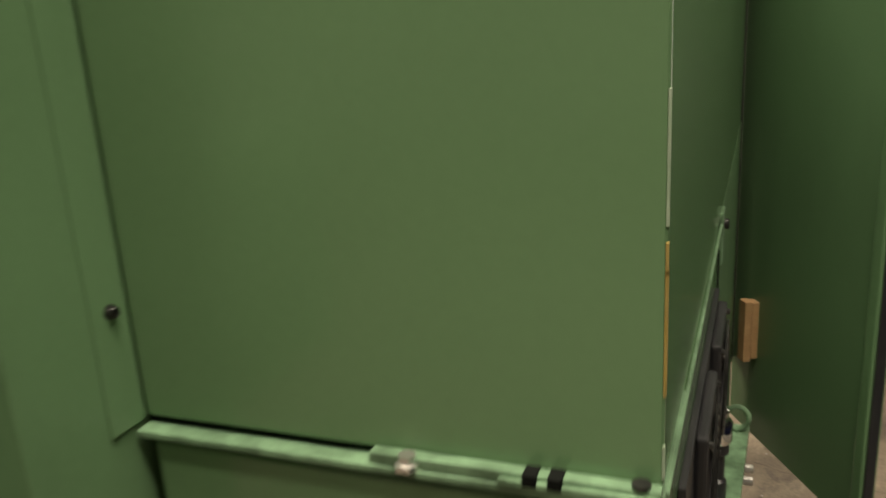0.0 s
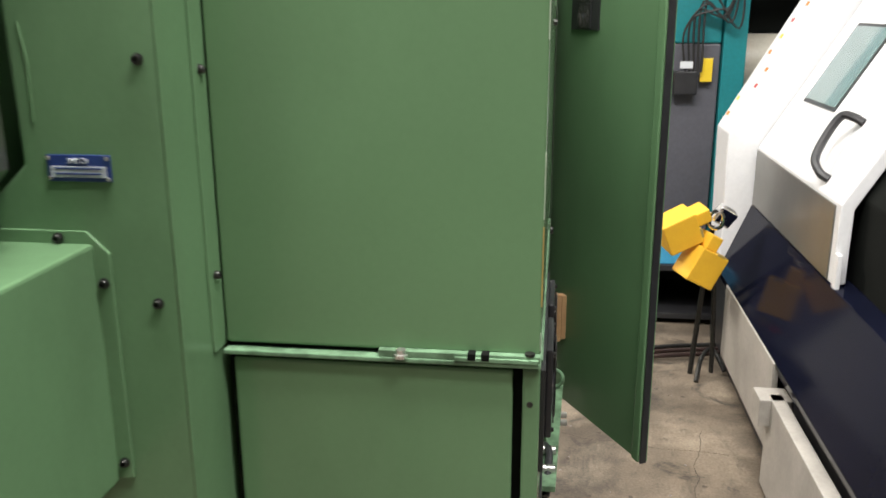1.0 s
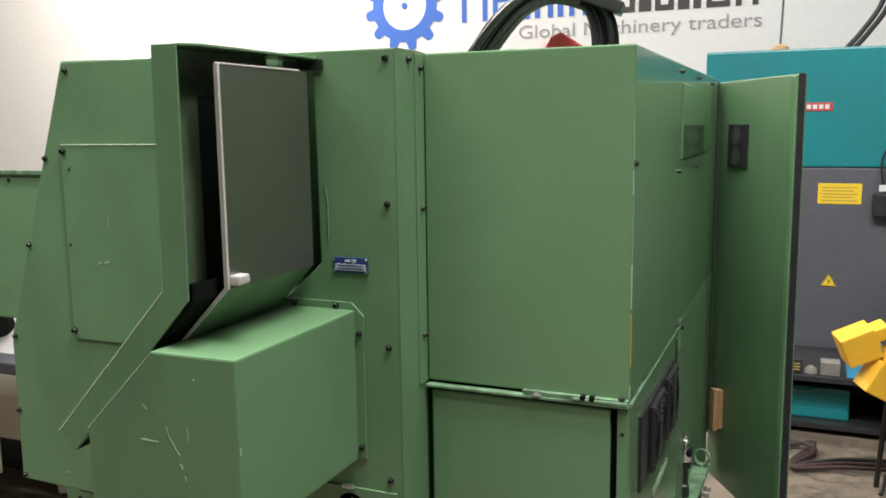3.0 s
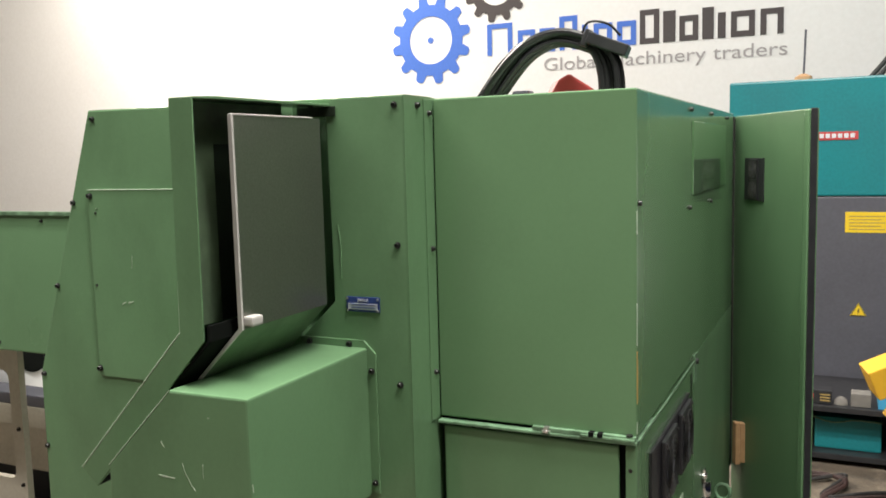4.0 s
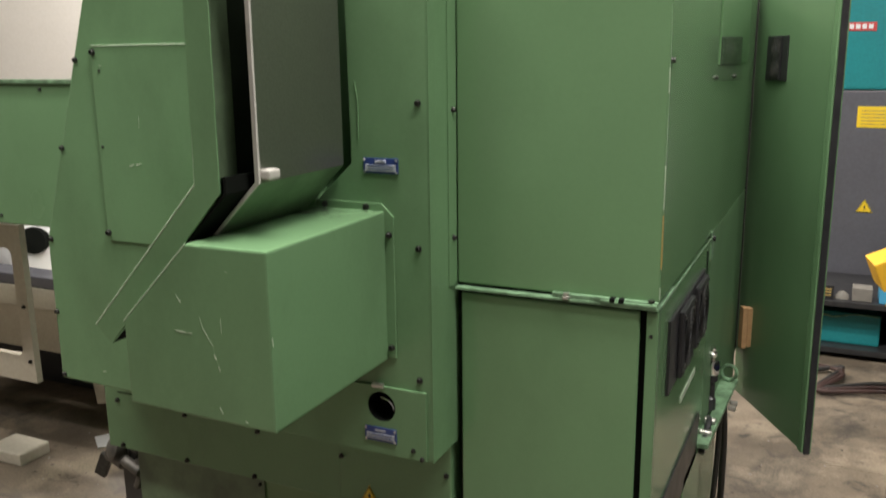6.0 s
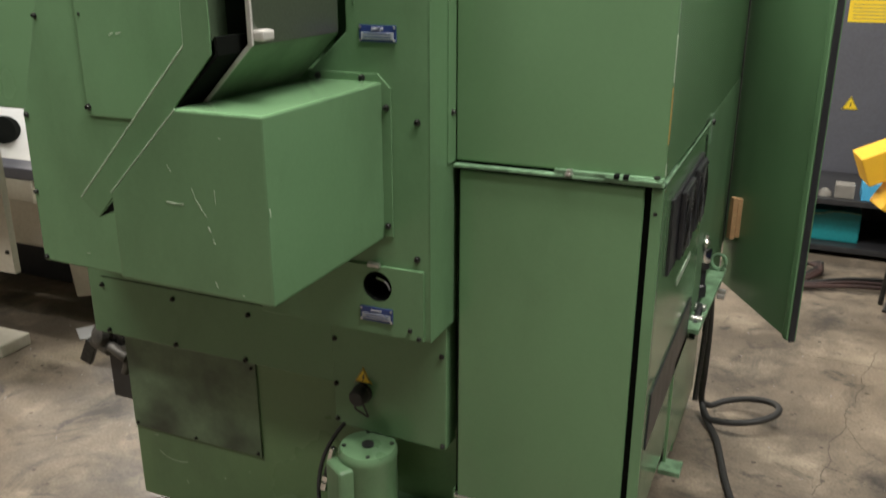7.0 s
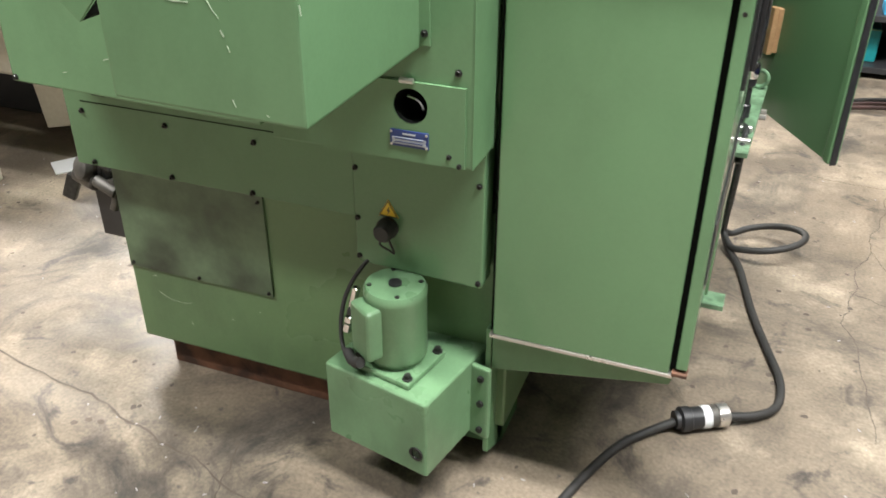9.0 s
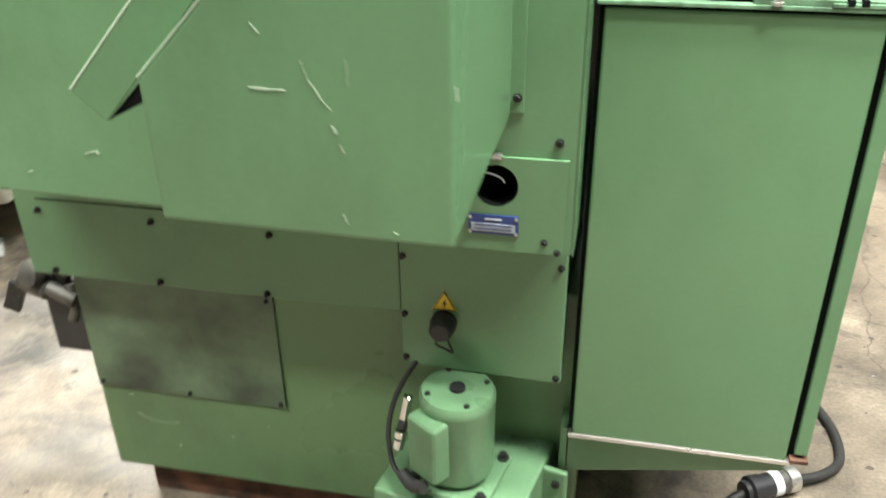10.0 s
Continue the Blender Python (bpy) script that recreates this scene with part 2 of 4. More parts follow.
def prism(poly, axis, a, b, r=0.003, segments=2):
    """A polygon drawn out along an axis from a to b: (x, z) along y, (y, z) along x, (x, y) along z."""
    bm = bmesh.new()

    def at(p, d):
        return {"x": (d, p[0], p[1]), "y": (p[0], d, p[1]), "z": (p[0], p[1], d)}[axis]
    lo = [bm.verts.new(at(p, a)) for p in poly]
    hi = [bm.verts.new(at(p, b)) for p in poly]
    bm.faces.new(lo)
    bm.faces.new(hi[::-1])
    for i in range(len(poly)):
        j = (i + 1) % len(poly)
        bm.faces.new((lo[i], hi[i], hi[j], lo[j]))
    bmesh.ops.recalc_face_normals(bm, faces=bm.faces)
    return bevelled(bm, min(r, 0.4 * abs(b - a)), segments)


def lathe(profile, m=None, n=24):
    """A profile of (radius, height) turned round z."""
    bm = bmesh.new()
    rings = []
    for r, z in profile:
        if r < 1e-6:
            rings.append([bm.verts.new((0, 0, z))])
        else:
            rings.append([bm.verts.new((r * math.cos(2 * math.pi * k / n), r * math.sin(2 * math.pi * k / n), z)) for k in range(n)])
    for a, b in zip(rings, rings[1:]):
        for k in range(n):
            q = [a[k % len(a)], a[(k + 1) % len(a)], b[(k + 1) % len(b)], b[k % len(b)]]
            q = list(dict.fromkeys(q))
            if len(q) > 2:
                bm.faces.new(q).smooth = True
    if m:
        bm.transform(m)
    return bm


def rod(p, q, r, n=16, edge=0.0):
    p, q = Vector(p), Vector(q)
    d = q - p
    h = d.length
    e = edge or min(0.15 * r, 0.002)
    m = Matrix.Translation(p) @ d.to_track_quat("Z", "Y").to_matrix().to_4x4()
    return lathe([(0, 0), (r - e, 0), (r, e), (r, h - e), (r - e, h), (0, h)], m, n)


def spline(points, steps=8):
    p = [Vector(a) for a in points]
    p = [p[0] * 2 - p[1], *p, p[-1] * 2 - p[-2]]
    out = []
    for i in range(1, len(p) - 2):
        for k in range(steps):
            t = k / steps
            out.append(0.5 * (2 * p[i] + (p[i + 1] - p[i - 1]) * t + (2 * p[i - 1] - 5 * p[i] + 4 * p[i + 1] - p[i + 2]) * t * t + (3 * p[i] - p[i - 1] - 3 * p[i + 1] + p[i + 2]) * t ** 3))
    out.append(p[-2])
    return out


def tube(points, r, n=10, steps=8):
    line = spline(points, steps)
    bm = bmesh.new()
    rings = []
    side = Vector((0, 0, 1))
    for i, c in enumerate(line):
        d = (line[min(i + 1, len(line) - 1)] - line[max(i - 1, 0)]).normalized()
        u = side - d * side.dot(d)
        if u.length < 0.05:
            u = d.orthogonal()
        u.normalize()
        side = u
        w = d.cross(u)
        rings.append([bm.verts.new(c + r * (math.cos(2 * math.pi * k / n) * u + math.sin(2 * math.pi * k / n) * w)) for k in range(n)])
    for a, b in zip(rings, rings[1:]):
        for k in range(n):
            bm.faces.new((a[k], a[(k + 1) % n], b[(k + 1) % n], b[k])).smooth = True
    bm.faces.new(rings[0][::-1])
    bm.faces.new(rings[-1])
    return bm


def joined(*bms):
    out = bmesh.new()
    for b in bms:
        me = bpy.data.meshes.new("piece")
        b.to_mesh(me)
        b.free()
        out.from_mesh(me)
        bpy.data.meshes.remove(me)
    return out


def plate_with_hole(x0, x1, y0, y1, z0, z1, hx, hz, hr, n=28):
    """An upright plate facing -y with a round hole through it."""
    bm = bmesh.new()
    ring = [(hx + hr * math.cos(2 * math.pi * k / n), hz + hr * math.sin(2 * math.pi * k / n)) for k in range(n)]
    outer = []
    for k in range(n):
        c, s = math.cos(2 * math.pi * k / n), math.sin(2 * math.pi * k / n)
        t = min(((x1 if c > 0 else x0) - hx) / c if abs(c) > 1e-6 else 9, ((z1 if s > 0 else z0) - hz) / s if abs(s) > 1e-6 else 9)
        outer.append([hx + c * t, hz + s * t])
    for cx in (x0, x1):
        for cz in (z0, z1):
            k = min(range(n), key=lambda i: (outer[i][0] - cx) ** 2 + (outer[i][1] - cz) ** 2)
            outer[k] = [cx, cz]
    rows = [[bm.verts.new((p[0], y, p[1])) for p in loop] for loop, y in ((ring, y0), (outer, y0), (outer, y1), (ring, y1))]
    for a, b in zip(rows, rows[1:] + rows[:1]):
        for k in range(n):
            bm.faces.new((a[k], a[(k + 1) % n], b[(k + 1) % n], b[k]))
    return bm


SCREW_MESH = finish(lathe([(0, 0.0), (0.0068, 0.0), (0.0068, 0.0010), (0.0052, 0.0012), (0.0052, 0.006), (0.0046, 0.0068), (0.003, 0.0068), (0.0028, 0.003), (0, 0.003)], None, 14), "screw", SCREW)
FACING = {"-y": (90, 0, 0), "+x": (0, 90, 0), "+z": (0, 0, 0)}


def screw(parent, x, y, z, facing="-y", size=1.0):
    return part("screw", SCREW_MESH, SCREW, parent, "", pose(x, y, z, *FACING[facing]) @ Matrix.Scale(size, 4))


def name_plate(parent, x0, x1, y, z0, z1, mat=BLUE, title=""):
    """A small riveted plate with bars for its small print."""
    h, w = z1 - z0, x1 - x0
    p = part("name_plate", block(x0, x1, y - 0.0025, y, z0, z1, 0.0006), mat, parent, "blue metal name plate with white print")
    part("print_field", block(x0 + 0.06 * w, x1 - 0.06 * w, y - 0.0036, y - 0.0025, z0 + 0.16 * h, z0 + 0.58 * h, 0.0003), PRINTGREY, p)
    if title:
        lettering(title, 0.30 * h, 0.32 * w, pose(x0 + 0.34 * w, y - 0.0030, z0 + 0.68 * h, 90, 0, 0), PRINTGREY, p)
    else:
        part("print_line", block(x0 + 0.33 * w, x1 - 0.33 * w, y - 0.0036, y - 0.0025, z0 + 0.74 * h, z0 + 0.84 * h, 0.0003), PRINTGREY, p)
    for k in (0.5, 0.3):
        part("print_line", block(x0 + 0.13 * w, x1 - 0.13 * w, y - 0.0042, y - 0.0036, z0 + k * h - 0.03 * h, z0 + k * h + 0.03 * h, 0.0002), BLUE, p)
    for a in (x0 + 0.04 * w, x1 - 0.04 * w):
        for b in (z0 + 0.12 * h, z1 - 0.12 * h):
            part("rivet", rod((a, y - 0.0025, b), (a, y - 0.005, b), 0.0022, 8), BRIGHT, p)


def warning_triangle(parent, x, y, z, w, bolt=True):
    """A yellow triangle with black rim and flash, its middle foot at x, y, z."""
    h = 0.87 * w

    def tri(s, a, b):
        c = h / 3
        return prism([(x - s * w / 2, z + c - s * c), (x + s * w / 2, z + c - s * c), (x, z + c + s * 2 * c)], "y", a, b, 0.0004)
    t = part("warning_sign", tri(1.0, y - 0.0015, y), YELLOW, parent, "yellow triangular electrical warning sign")
    rim = bmesh.new()
    c = h / 3
    loops = []
    for s in (0.93, 0.82):
        loops.append([(x - s * w / 2, z + c - s * c), (x + s * w / 2, z + c - s * c), (x, z + c + s * 2 * c)])
    vs = [[rim.verts.new((p[0], yy, p[1])) for p in lp] for lp, yy in ((loops[0], y - 0.0025), (loops[1], y - 0.0025), (loops[1], y - 0.0015), (loops[0], y - 0.0015))]
    for a, b in zip(vs, vs[1:] + vs[:1]):
        for k in range(3):
            rim.faces.new((a[k], a[(k + 1) % 3], b[(k + 1) % 3], b[k]))
    part("sign_rim", rim, BLACK, t)
    zz = [(0.05, 0.62), (-0.10, 0.36), (0.0, 0.36), (-0.05, 0.12), (0.12, 0.42), (0.02, 0.42), (0.10, 0.62)]
    part("flash", prism([(x + a * w * 0.8, z + b * h * 0.95) for a, b in zz], "y", y - 0.0025, y - 0.0015, 0), BLACK, t)


# ---- setting ----
def wobble_line(points, width, z):
    line = spline(points, 14)
    bm = bmesh.new()
    prev = None
    for i, c in enumerate(line):
        d = (line[min(i + 1, len(line) - 1)] - line[max(i - 1, 0)]).normalized()
        s = Vector((-d.y, d.x, 0))
        off = s * 0.022 * noise.noise(c * 9) + s * 0.008 * noise.noise(c * 40)
        w = width * (0.55 + 0.9 * abs(noise.noise(c * 17)))
        pair = (bm.verts.new(c + off + s * w / 2 + Vector((0, 0, z))), bm.verts.new(c + off - s * w / 2 + Vector((0, 0, z))))
        if prev:
            bm.faces.new((prev[0], pair[0], pair[1], prev[1]))
        prev = pair
    return bm


ROOM = (-9.5, 7.5, -7.5, 6.29, 6.2)
rx0, rx1, ry0, ry1, rz = ROOM
floor = solid("floor", block(rx0, rx1, ry0, ry1, -0.2, 0.0, 0), CONCRETE, "stained grey-brown concrete workshop floor with cracks", "floor", "structure")
CRACK = material("dark_floor_crack", (0.07, 0.055, 0.045), (0.12, 0.10, 0.08), 0.9, scale=12)
for pts, w in (([(-2.6, 0.66, 0), (-1.76, 0.44, 0), (-1.26, 0.34, 0), (-0.88, 0.23, 0), (-0.3, 0.02, 0)], 0.006),
               ([(0.53, 2.5, 0), (0.464, 2.166, 0), (0.404, 1.837, 0), (0.338, 1.485, 0), (0.345, 1.30, 0), (0.40, 0.9, 0)], 0.0035),
               ([(0.338, 1.56, 0), (0.46, 1.50, 0), (0.7, 1.42, 0)], 0.004),
               ([(0.02, 2.42, 0), (0.3, 2.36, 0), (0.6, 2.33, 0)], 0.004),
               ([(0.404, 1.837, 0), (0.5, 1.66, 0), (0.62, 1.55, 0)], 0.003),
               ([(-0.98, 0.40, 0), (-0.93, 0.22, 0), (-0.80, 0.02, 0)], 0.004)):
    part("floor_crack", wobble_line(pts, w, 0.0012), CRACK, floor)
solid("wall_north", block(rx0, rx1, ry1, ry1 + 0.2, 0, rz, 0), WALL, "white painted workshop wall with a company sign", "wall", "structure")
# unseen walls and roof close the room, coloured dark to limit bounce
solid("wall_south", block(rx0, rx1, ry0 - 0.2, ry0, 0, rz, 0), DULLWALL, "plain unseen wall, dark grey to limit bounce", "wall", "structure")
solid("wall_west", block(rx0 - 0.2, rx0, ry0, ry1, 0, rz, 0), DULLWALL, "plain unseen side wall, dark grey to limit bounce", "wall", "structure")
solid("wall_east", block(rx1, rx1 + 0.2, ry0, ry1, 0, rz, 0), DULLWALL, "plain unseen side wall, dark grey to limit bounce", "wall", "structure")
solid("ceiling", block(rx0, rx1, ry0, ry1, rz, rz + 0.2, 0), ROOF, "plain unseen roof, dark to limit bounce", "ceiling", "structure")


random.seed(21)
debris = bmesh.new()
for k in range(110):
    px, py = random.choice(((random.uniform(-2.6, -1.3), random.uniform(-0.1, 1.5)), (random.uniform(-1.3, -0.2), random.uniform(-0.3, 0.5)), (random.uniform(-0.1, 0.62), random.uniform(0.5, 3.0))))
    a, w, l = random.uniform(0, 6.3), random.uniform(0.001, 0.003), random.uniform(0.002, 0.007)
    u, v = Vector((math.cos(a), math.sin(a), 0)), Vector((-math.sin(a), math.cos(a), 0))
    c = Vector((px, py, 0.0005))
    base_ring = [debris.verts.new(c + u * l * p + v * w * q) for p, q in ((-1, -0.6), (0.7, -1), (1, 0.5), (-0.6, 1))]
    tip = debris.verts.new(c + Vector((0, 0, random.uniform(0.001, 0.004))))
    for q in range(4):
        debris.faces.new((base_ring[q], base_ring[(q + 1) % 4], tip))
    debris.faces.new(base_ring[::-1])
solid("floor_debris", debris, LOGOGREY, "scattered pale swarf and crumbs on the concrete", "debris", "stuff")
spots = bmesh.new()
for k in range(150):
    px, py = random.choice(((random.uniform(-2.6, -1.3), random.uniform(-0.1, 1.5)), (random.uniform(-1.4, -0.2), random.uniform(-0.3, 0.55)), (random.uniform(-0.1, 0.62), random.uniform(0.5, 3.0))))
    r0, n = random.uniform(0.003, 0.010), 9
    ring = [spots.verts.new((px + r0 * random.uniform(0.6, 1.2) * math.cos(2 * math.pi * q / n), py + r0 * random.uniform(0.6, 1.2) * math.sin(2 * math.pi * q / n), 0.0008)) for q in range(n)]
    spots.faces.new(ring)
solid("oil_drops", spots, CRACK, "dried dark oil drops on the concrete", "stain", "stuff")


# ---- wall sign ----
def gear(x, z, r, teeth, turn, y0, y1, hole):
    bm = bmesh.new()
    n = teeth * 8
    outer, inner = [], []
    for k in range(n):
        a = 2 * math.pi * k / n + turn
        ph = k % 8
        rr = r if ph in (0, 1, 2, 3) else r * 0.80
        tight = 0.97 if ph in (0, 3) else 1.0
        outer.append((x + rr * tight * math.cos(a), z + rr * tight * math.sin(a)))
        inner.append((x + hole * math.cos(a), z + hole * math.sin(a)))
    rows = [[bm.verts.new((p[0], y, p[1])) for p in loop] for loop, y in ((outer, y0), (inner, y0), (inner, y1), (outer, y1))]
    for a, b in zip(rows, rows[1:] + rows[:1]):
        for k in range(n):
            bm.faces.new((a[k], a[(k + 1) % n], b[(k + 1) % n], b[k]))
    return bm


SIGN_Y = 6.29
sign = thing("wall_sign", (-1.7, SIGN_Y, 2.3), "blue and dark lettering with gear wheels on the white wall", "wall sign")
part("blue_gear", gear(-3.20, 2.655, 0.40, 12, 0.1, SIGN_Y - 0.004, SIGN_Y, 0.215), LOGOBLUE, sign)
part("gear_hub", rod((-3.20, SIGN_Y, 2.655), (-3.20, SIGN_Y - 0.004, 2.655), 0.03), LOGOBLUE, sign)
part("dark_gear", gear(-2.545, 3.07, 0.31, 12, 0.25, SIGN_Y - 0.004, SIGN_Y, 0.16), LOGODARK, sign)


def letter_shape(x0, x1, z0, z1, stroke, kind):
    """A plain bar figure of a letter's size."""
    y0, y1 = SIGN_Y - 0.004, SIGN_Y
    if kind == "arch":
        return joined(block(x0, x0 + stroke, y0, y1, z0, z1, 0), block(x1 - stroke, x1, y0, y1, z0, z1 - stroke, 0), block(x0 + stroke, x1, y0, y1, z1 - stroke, z1, 0))
    if kind == "ring":
        return joined(block(x0, x0 + stroke, y0, y1, z0, z1, 0), block(x1 - stroke, x1, y0, y1, z0, z1, 0), block(x0 + stroke, x1 - stroke, y0, y1, z1 - stroke, z1, 0), block(x0 + stroke, x1 - stroke, y0, y1, z0, z0 + stroke, 0))
    return block(x0, x1, y0, y1, z0, z1, 0)


for x0, x1, hgt, kind, mat in ((-2.64, -2.40, 0.275, "arch", LOGOBLUE), (-2.35, -2.19, 0.20, "ring", LOGOBLUE), (-2.15, -2.01, 0.20, "ring", LOGOBLUE), (-1.97, -1.81, 0.285, "arch", LOGOBLUE),
                               (-1.77, -1.72, 0.20, "bar", LOGOBLUE), (-1.67, -1.51, 0.20, "arch", LOGOBLUE), (-1.47, -1.31, 0.20, "ring", LOGOBLUE),
                               (-1.28, -1.12, 0.275, "ring", LOGODARK), (-1.09, -0.99, 0.25, "bar", LOGODARK), (-0.96, -0.81, 0.20, "ring", LOGODARK), (-0.78, -0.69, 0.25, "bar", LOGODARK),
                               (-0.66, -0.60, 0.20, "bar", LOGODARK), (-0.56, -0.38, 0.20, "ring", LOGODARK), (-0.34, -0.17, 0.20, "arch", LOGODARK)):
    part("letter_bar", letter_shape(x0, x1, 2.474, 2.474 + hgt, 0.045, kind), mat, sign)


def text_mesh(text, height):
    cu = bpy.data.curves.new("letter", "FONT")
    cu.body, cu.size, cu.extrude = text, height, 0.001
    tmp = bpy.data.objects.new("letter", cu)
    me = bpy.data.meshes.new_from_object(tmp)
    bpy.data.objects.remove(tmp)
    bpy.data.curves.remove(cu)
    return me


def right_edge(me):
    return max(v.co.x for v in me.vertices)


def lettering(text, height, length, m, mat, parent):
    """One mesh a letter, spaced as the built-in font sets them, drawn out to the length."""
    whole = right_edge(text_mesh(text, height))
    for n, ch in enumerate(text):
        if ch != " ":
            me = text_mesh(ch, height)
            x = right_edge(text_mesh(text[:n + 1], height)) - right_edge(me)
            me.transform(Matrix.Diagonal((length / whole, 1, 1, 1)) @ Matrix.Translation((x, 0, 0)))
            me.materials.clear()
            me.materials.append(mat)
            part("letter", me, mat, parent, "", m)


lettering("Global Machinery traders", 0.155, 1.98, pose(-2.12, SIGN_Y - 0.003, 2.31, 90, 0, 0), LOGOGREY, sign)

# ---- the green lathe ----
lathe_ob = thing("cnc_lathe", (-0.85, 0.9, 0), "green sheet-metal rear of a lathe with worn paint", "lathe")
body = part("main_body", block(-1.30, -0.435, 0.62, 1.80, 0.10, 0.78, 0.01), GREEN, lathe_ob)
part("upper_body", block(-1.10, -0.43, 0.56, 1.80, 0.78, 1.66, 0.01), GREEN, lathe_ob)

# rear panel with the cut-out beside the hood
rear = part("rear_panel", prism([(-0.427, 1.72), (-0.76, 1.722), (-0.76, 1.688), (-0.588, 1.688), (-0.584, 1.345), (-0.68, 1.255), (-0.80, 1.255), (-0.80, 0.786), (-0.580, 0.786), (-0.580, 0.916), (-0.450, 0.916), (-0.450, 0.786), (-0.427, 0.786)], "y", 0.367, 0.50, 0.003), GREEN, lathe_ob)
for sx, sz in ((-0.445, 1.703), (-0.447, 1.454), (-0.450, 1.197), (-0.452, 0.947), (-0.616, 1.705), (-0.444, 0.80)):
    screw(rear, sx, 0.367, sz, size=0.9)
part("post_return", block(-0.4275, -0.4255, 0.366, 0.476, 0.785, 1.7205, 0.0012), GREEN, rear)
part("post_flange", block(-0.4255, -0.4225, 0.440, 0.4755, 1.110, 1.716, 0.0015), GREEN, rear)
for sz in (1.69, 1.438, 1.202):
    screw(rear, -0.4225, 0.458, sz, "+x", 0.85)
screw(rear, -0.4255, 0.415, 1.703, "+x", 0.95)
name_plate(rear, -0.557, -0.487, 0.367, 1.329, 1.357, title="SWITCH")
# fine run of paint beside the cut-out
part("paint_run", tube([(-0.571, 0.3665, 1.49), (-0.566, 0.3665, 1.45), (-0.567, 0.3665, 1.39)], 0.0012, 6, 5), GREEN, rear)

hole_plate = part("access_plate", plate_with_hole(-0.70, -0.438, 0.3605, 0.3665, 0.788, 0.925, -0.532, 0.884, 0.030), GREEN, lathe_ob, "green plate with a round hole")
# near-black cup added for the shade inside the hole
part("hole_shade", lathe([(0.031, 0.0), (0.031, 0.055), (0, 0.055), (0, 0.052), (0.0285, 0.050), (0.0285, 0.0)], pose(-0.532, 0.3608, 0.884, -90)), DARK, hole_plate)
part("hook", tube([(-0.556, 0.390, 0.889), (-0.544, 0.391, 0.888), (-0.529, 0.392, 0.881), (-0.521, 0.392, 0.866), (-0.523, 0.392, 0.856)], 0.0034, 8, 6), CHROME, hole_plate, "bright bent hook inside the hole")
part("hinge_pin", rod((-0.548, 0.357, 0.928), (-0.524, 0.357, 0.928), 0.005, 10), BRIGHT, hole_plate)
name_plate(hole_plate, -0.568, -0.500, 0.3605, 0.813, 0.842)
screw(hole_plate, -0.465, 0.3605, 0.806, size=0.7)
screw(hole_plate, -0.447, 0.3605, 0.792, size=0.7)

# left panel, with its sloping outer edge and its raised cover
left_panel = part("left_panel", prism([(-1.127, 1.722), (-0.66, 1.718), (-0.66, 1.20), (-0.79, 1.10), (-0.79, 0.828), (-1.326, 0.838), (-1.322, 1.156)], "y", 0.318, 0.60, 0.004), GREEN, lathe_ob)
for sx, sz in ((-1.116, 1.703), (-1.186, 1.533), (-1.249, 1.355), (-1.311, 1.157), (-1.318, 0.993), (-1.317, 0.847)):
    screw(left_panel, sx, 0.318, sz, size=0.88)
cover = part("inspection_cover", block(-1.140, -0.80, 0.3135, 0.3185, 1.168, 1.560, 0.0015), GREEN, left_panel, "raised flat green inspection cover")
# pale rod painted as the highlight on the cover's top edge
part("edge_glint", rod((-1.138, 0.3138, 1.5600), (-0.86, 0.3138, 1.5600), 0.0012, 6), CHIPGLINT, cover)
for sx, sz in ((-1.133, 1.547), (-1.136, 1.185)):
    screw(cover, sx, 0.3135, sz)
for sx, sz in ((-1.120, 1.512), (-1.130, 1.362)):
    screw(cover, sx, 0.3150, sz, size=0.5)
# chute hood: a folded channel that bends down to the side
hood = part("chute_hood", prism([(-0.653, 1.710), (-0.608, 1.710), (-0.611, 1.337), (-0.858, 1.071), (-0.890, 1.101), (-0.658, 1.348)], "y", 0.033, 0.0365, 0.0012), GREEN, lathe_ob, "folded green sheet chute hood, bent at the foot")
part("hood_wall", prism([(-0.653, 1.709), (-0.650, 1.709), (-0.655, 1.346), (-0.886, 1.099), (-0.890, 1.101), (-0.658, 1.348)], "y", 0.0365, 0.318, 0.0008), GREEN, hood)
part("hood_lid", prism([(-0.653, 0.0365), (-0.608, 0.0365), (-0.586, 0.06), (-0.578, 0.366), (-0.653, 0.366)], "z", 1.7065, 1.7105, 0.0008), GREEN, hood)
# three thin sheets carry the hood's inner shade in their colour
part("shaded_lining", block(-0.6498, -0.6488, 0.040, 0.316, 1.352, 1.7055, 0.0004), OILYSHADE, hood, "inner face darkened for the shade in the hood")
part("shade_sheet", block(-0.6486, -0.6476, 0.125, 0.316, 1.352, 1.640, 0.0004), HOODSHADE, hood, "near-black sheet for the deeper shade in the hood")
part("top_shade_strip", block(-0.648, -0.566, 0.3635, 0.3662, 1.688, 1.7060, 0.0004), HOODSHADE, hood)
# pale rods paint the bright line where the fold catches light
for a, b in (((-0.890, 1.101), (-0.658, 1.348)), ((-0.658, 1.348), (-0.655, 1.46))):
    part("edge_glint", rod((a[0], 0.0335, a[1]), (b[0], 0.0335, b[1]), 0.0013 if a[1] < 1.2 else 0.0005, 6), CHIPGLINT, hood, "pale line painted along the fold as its highlight")
# slab and solid wedge paint the shade in the chute and its mouth
part("chute_shade", prism([(-0.6015, 1.362), (-0.6015, 1.336), (-0.700, 1.238), (-0.704, 1.242), (-0.606, 1.338), (-0.606, 1.362)], "y", 0.036, 0.364, 0.0008), DARK, hood, "near-black slab for the shade inside the chute")
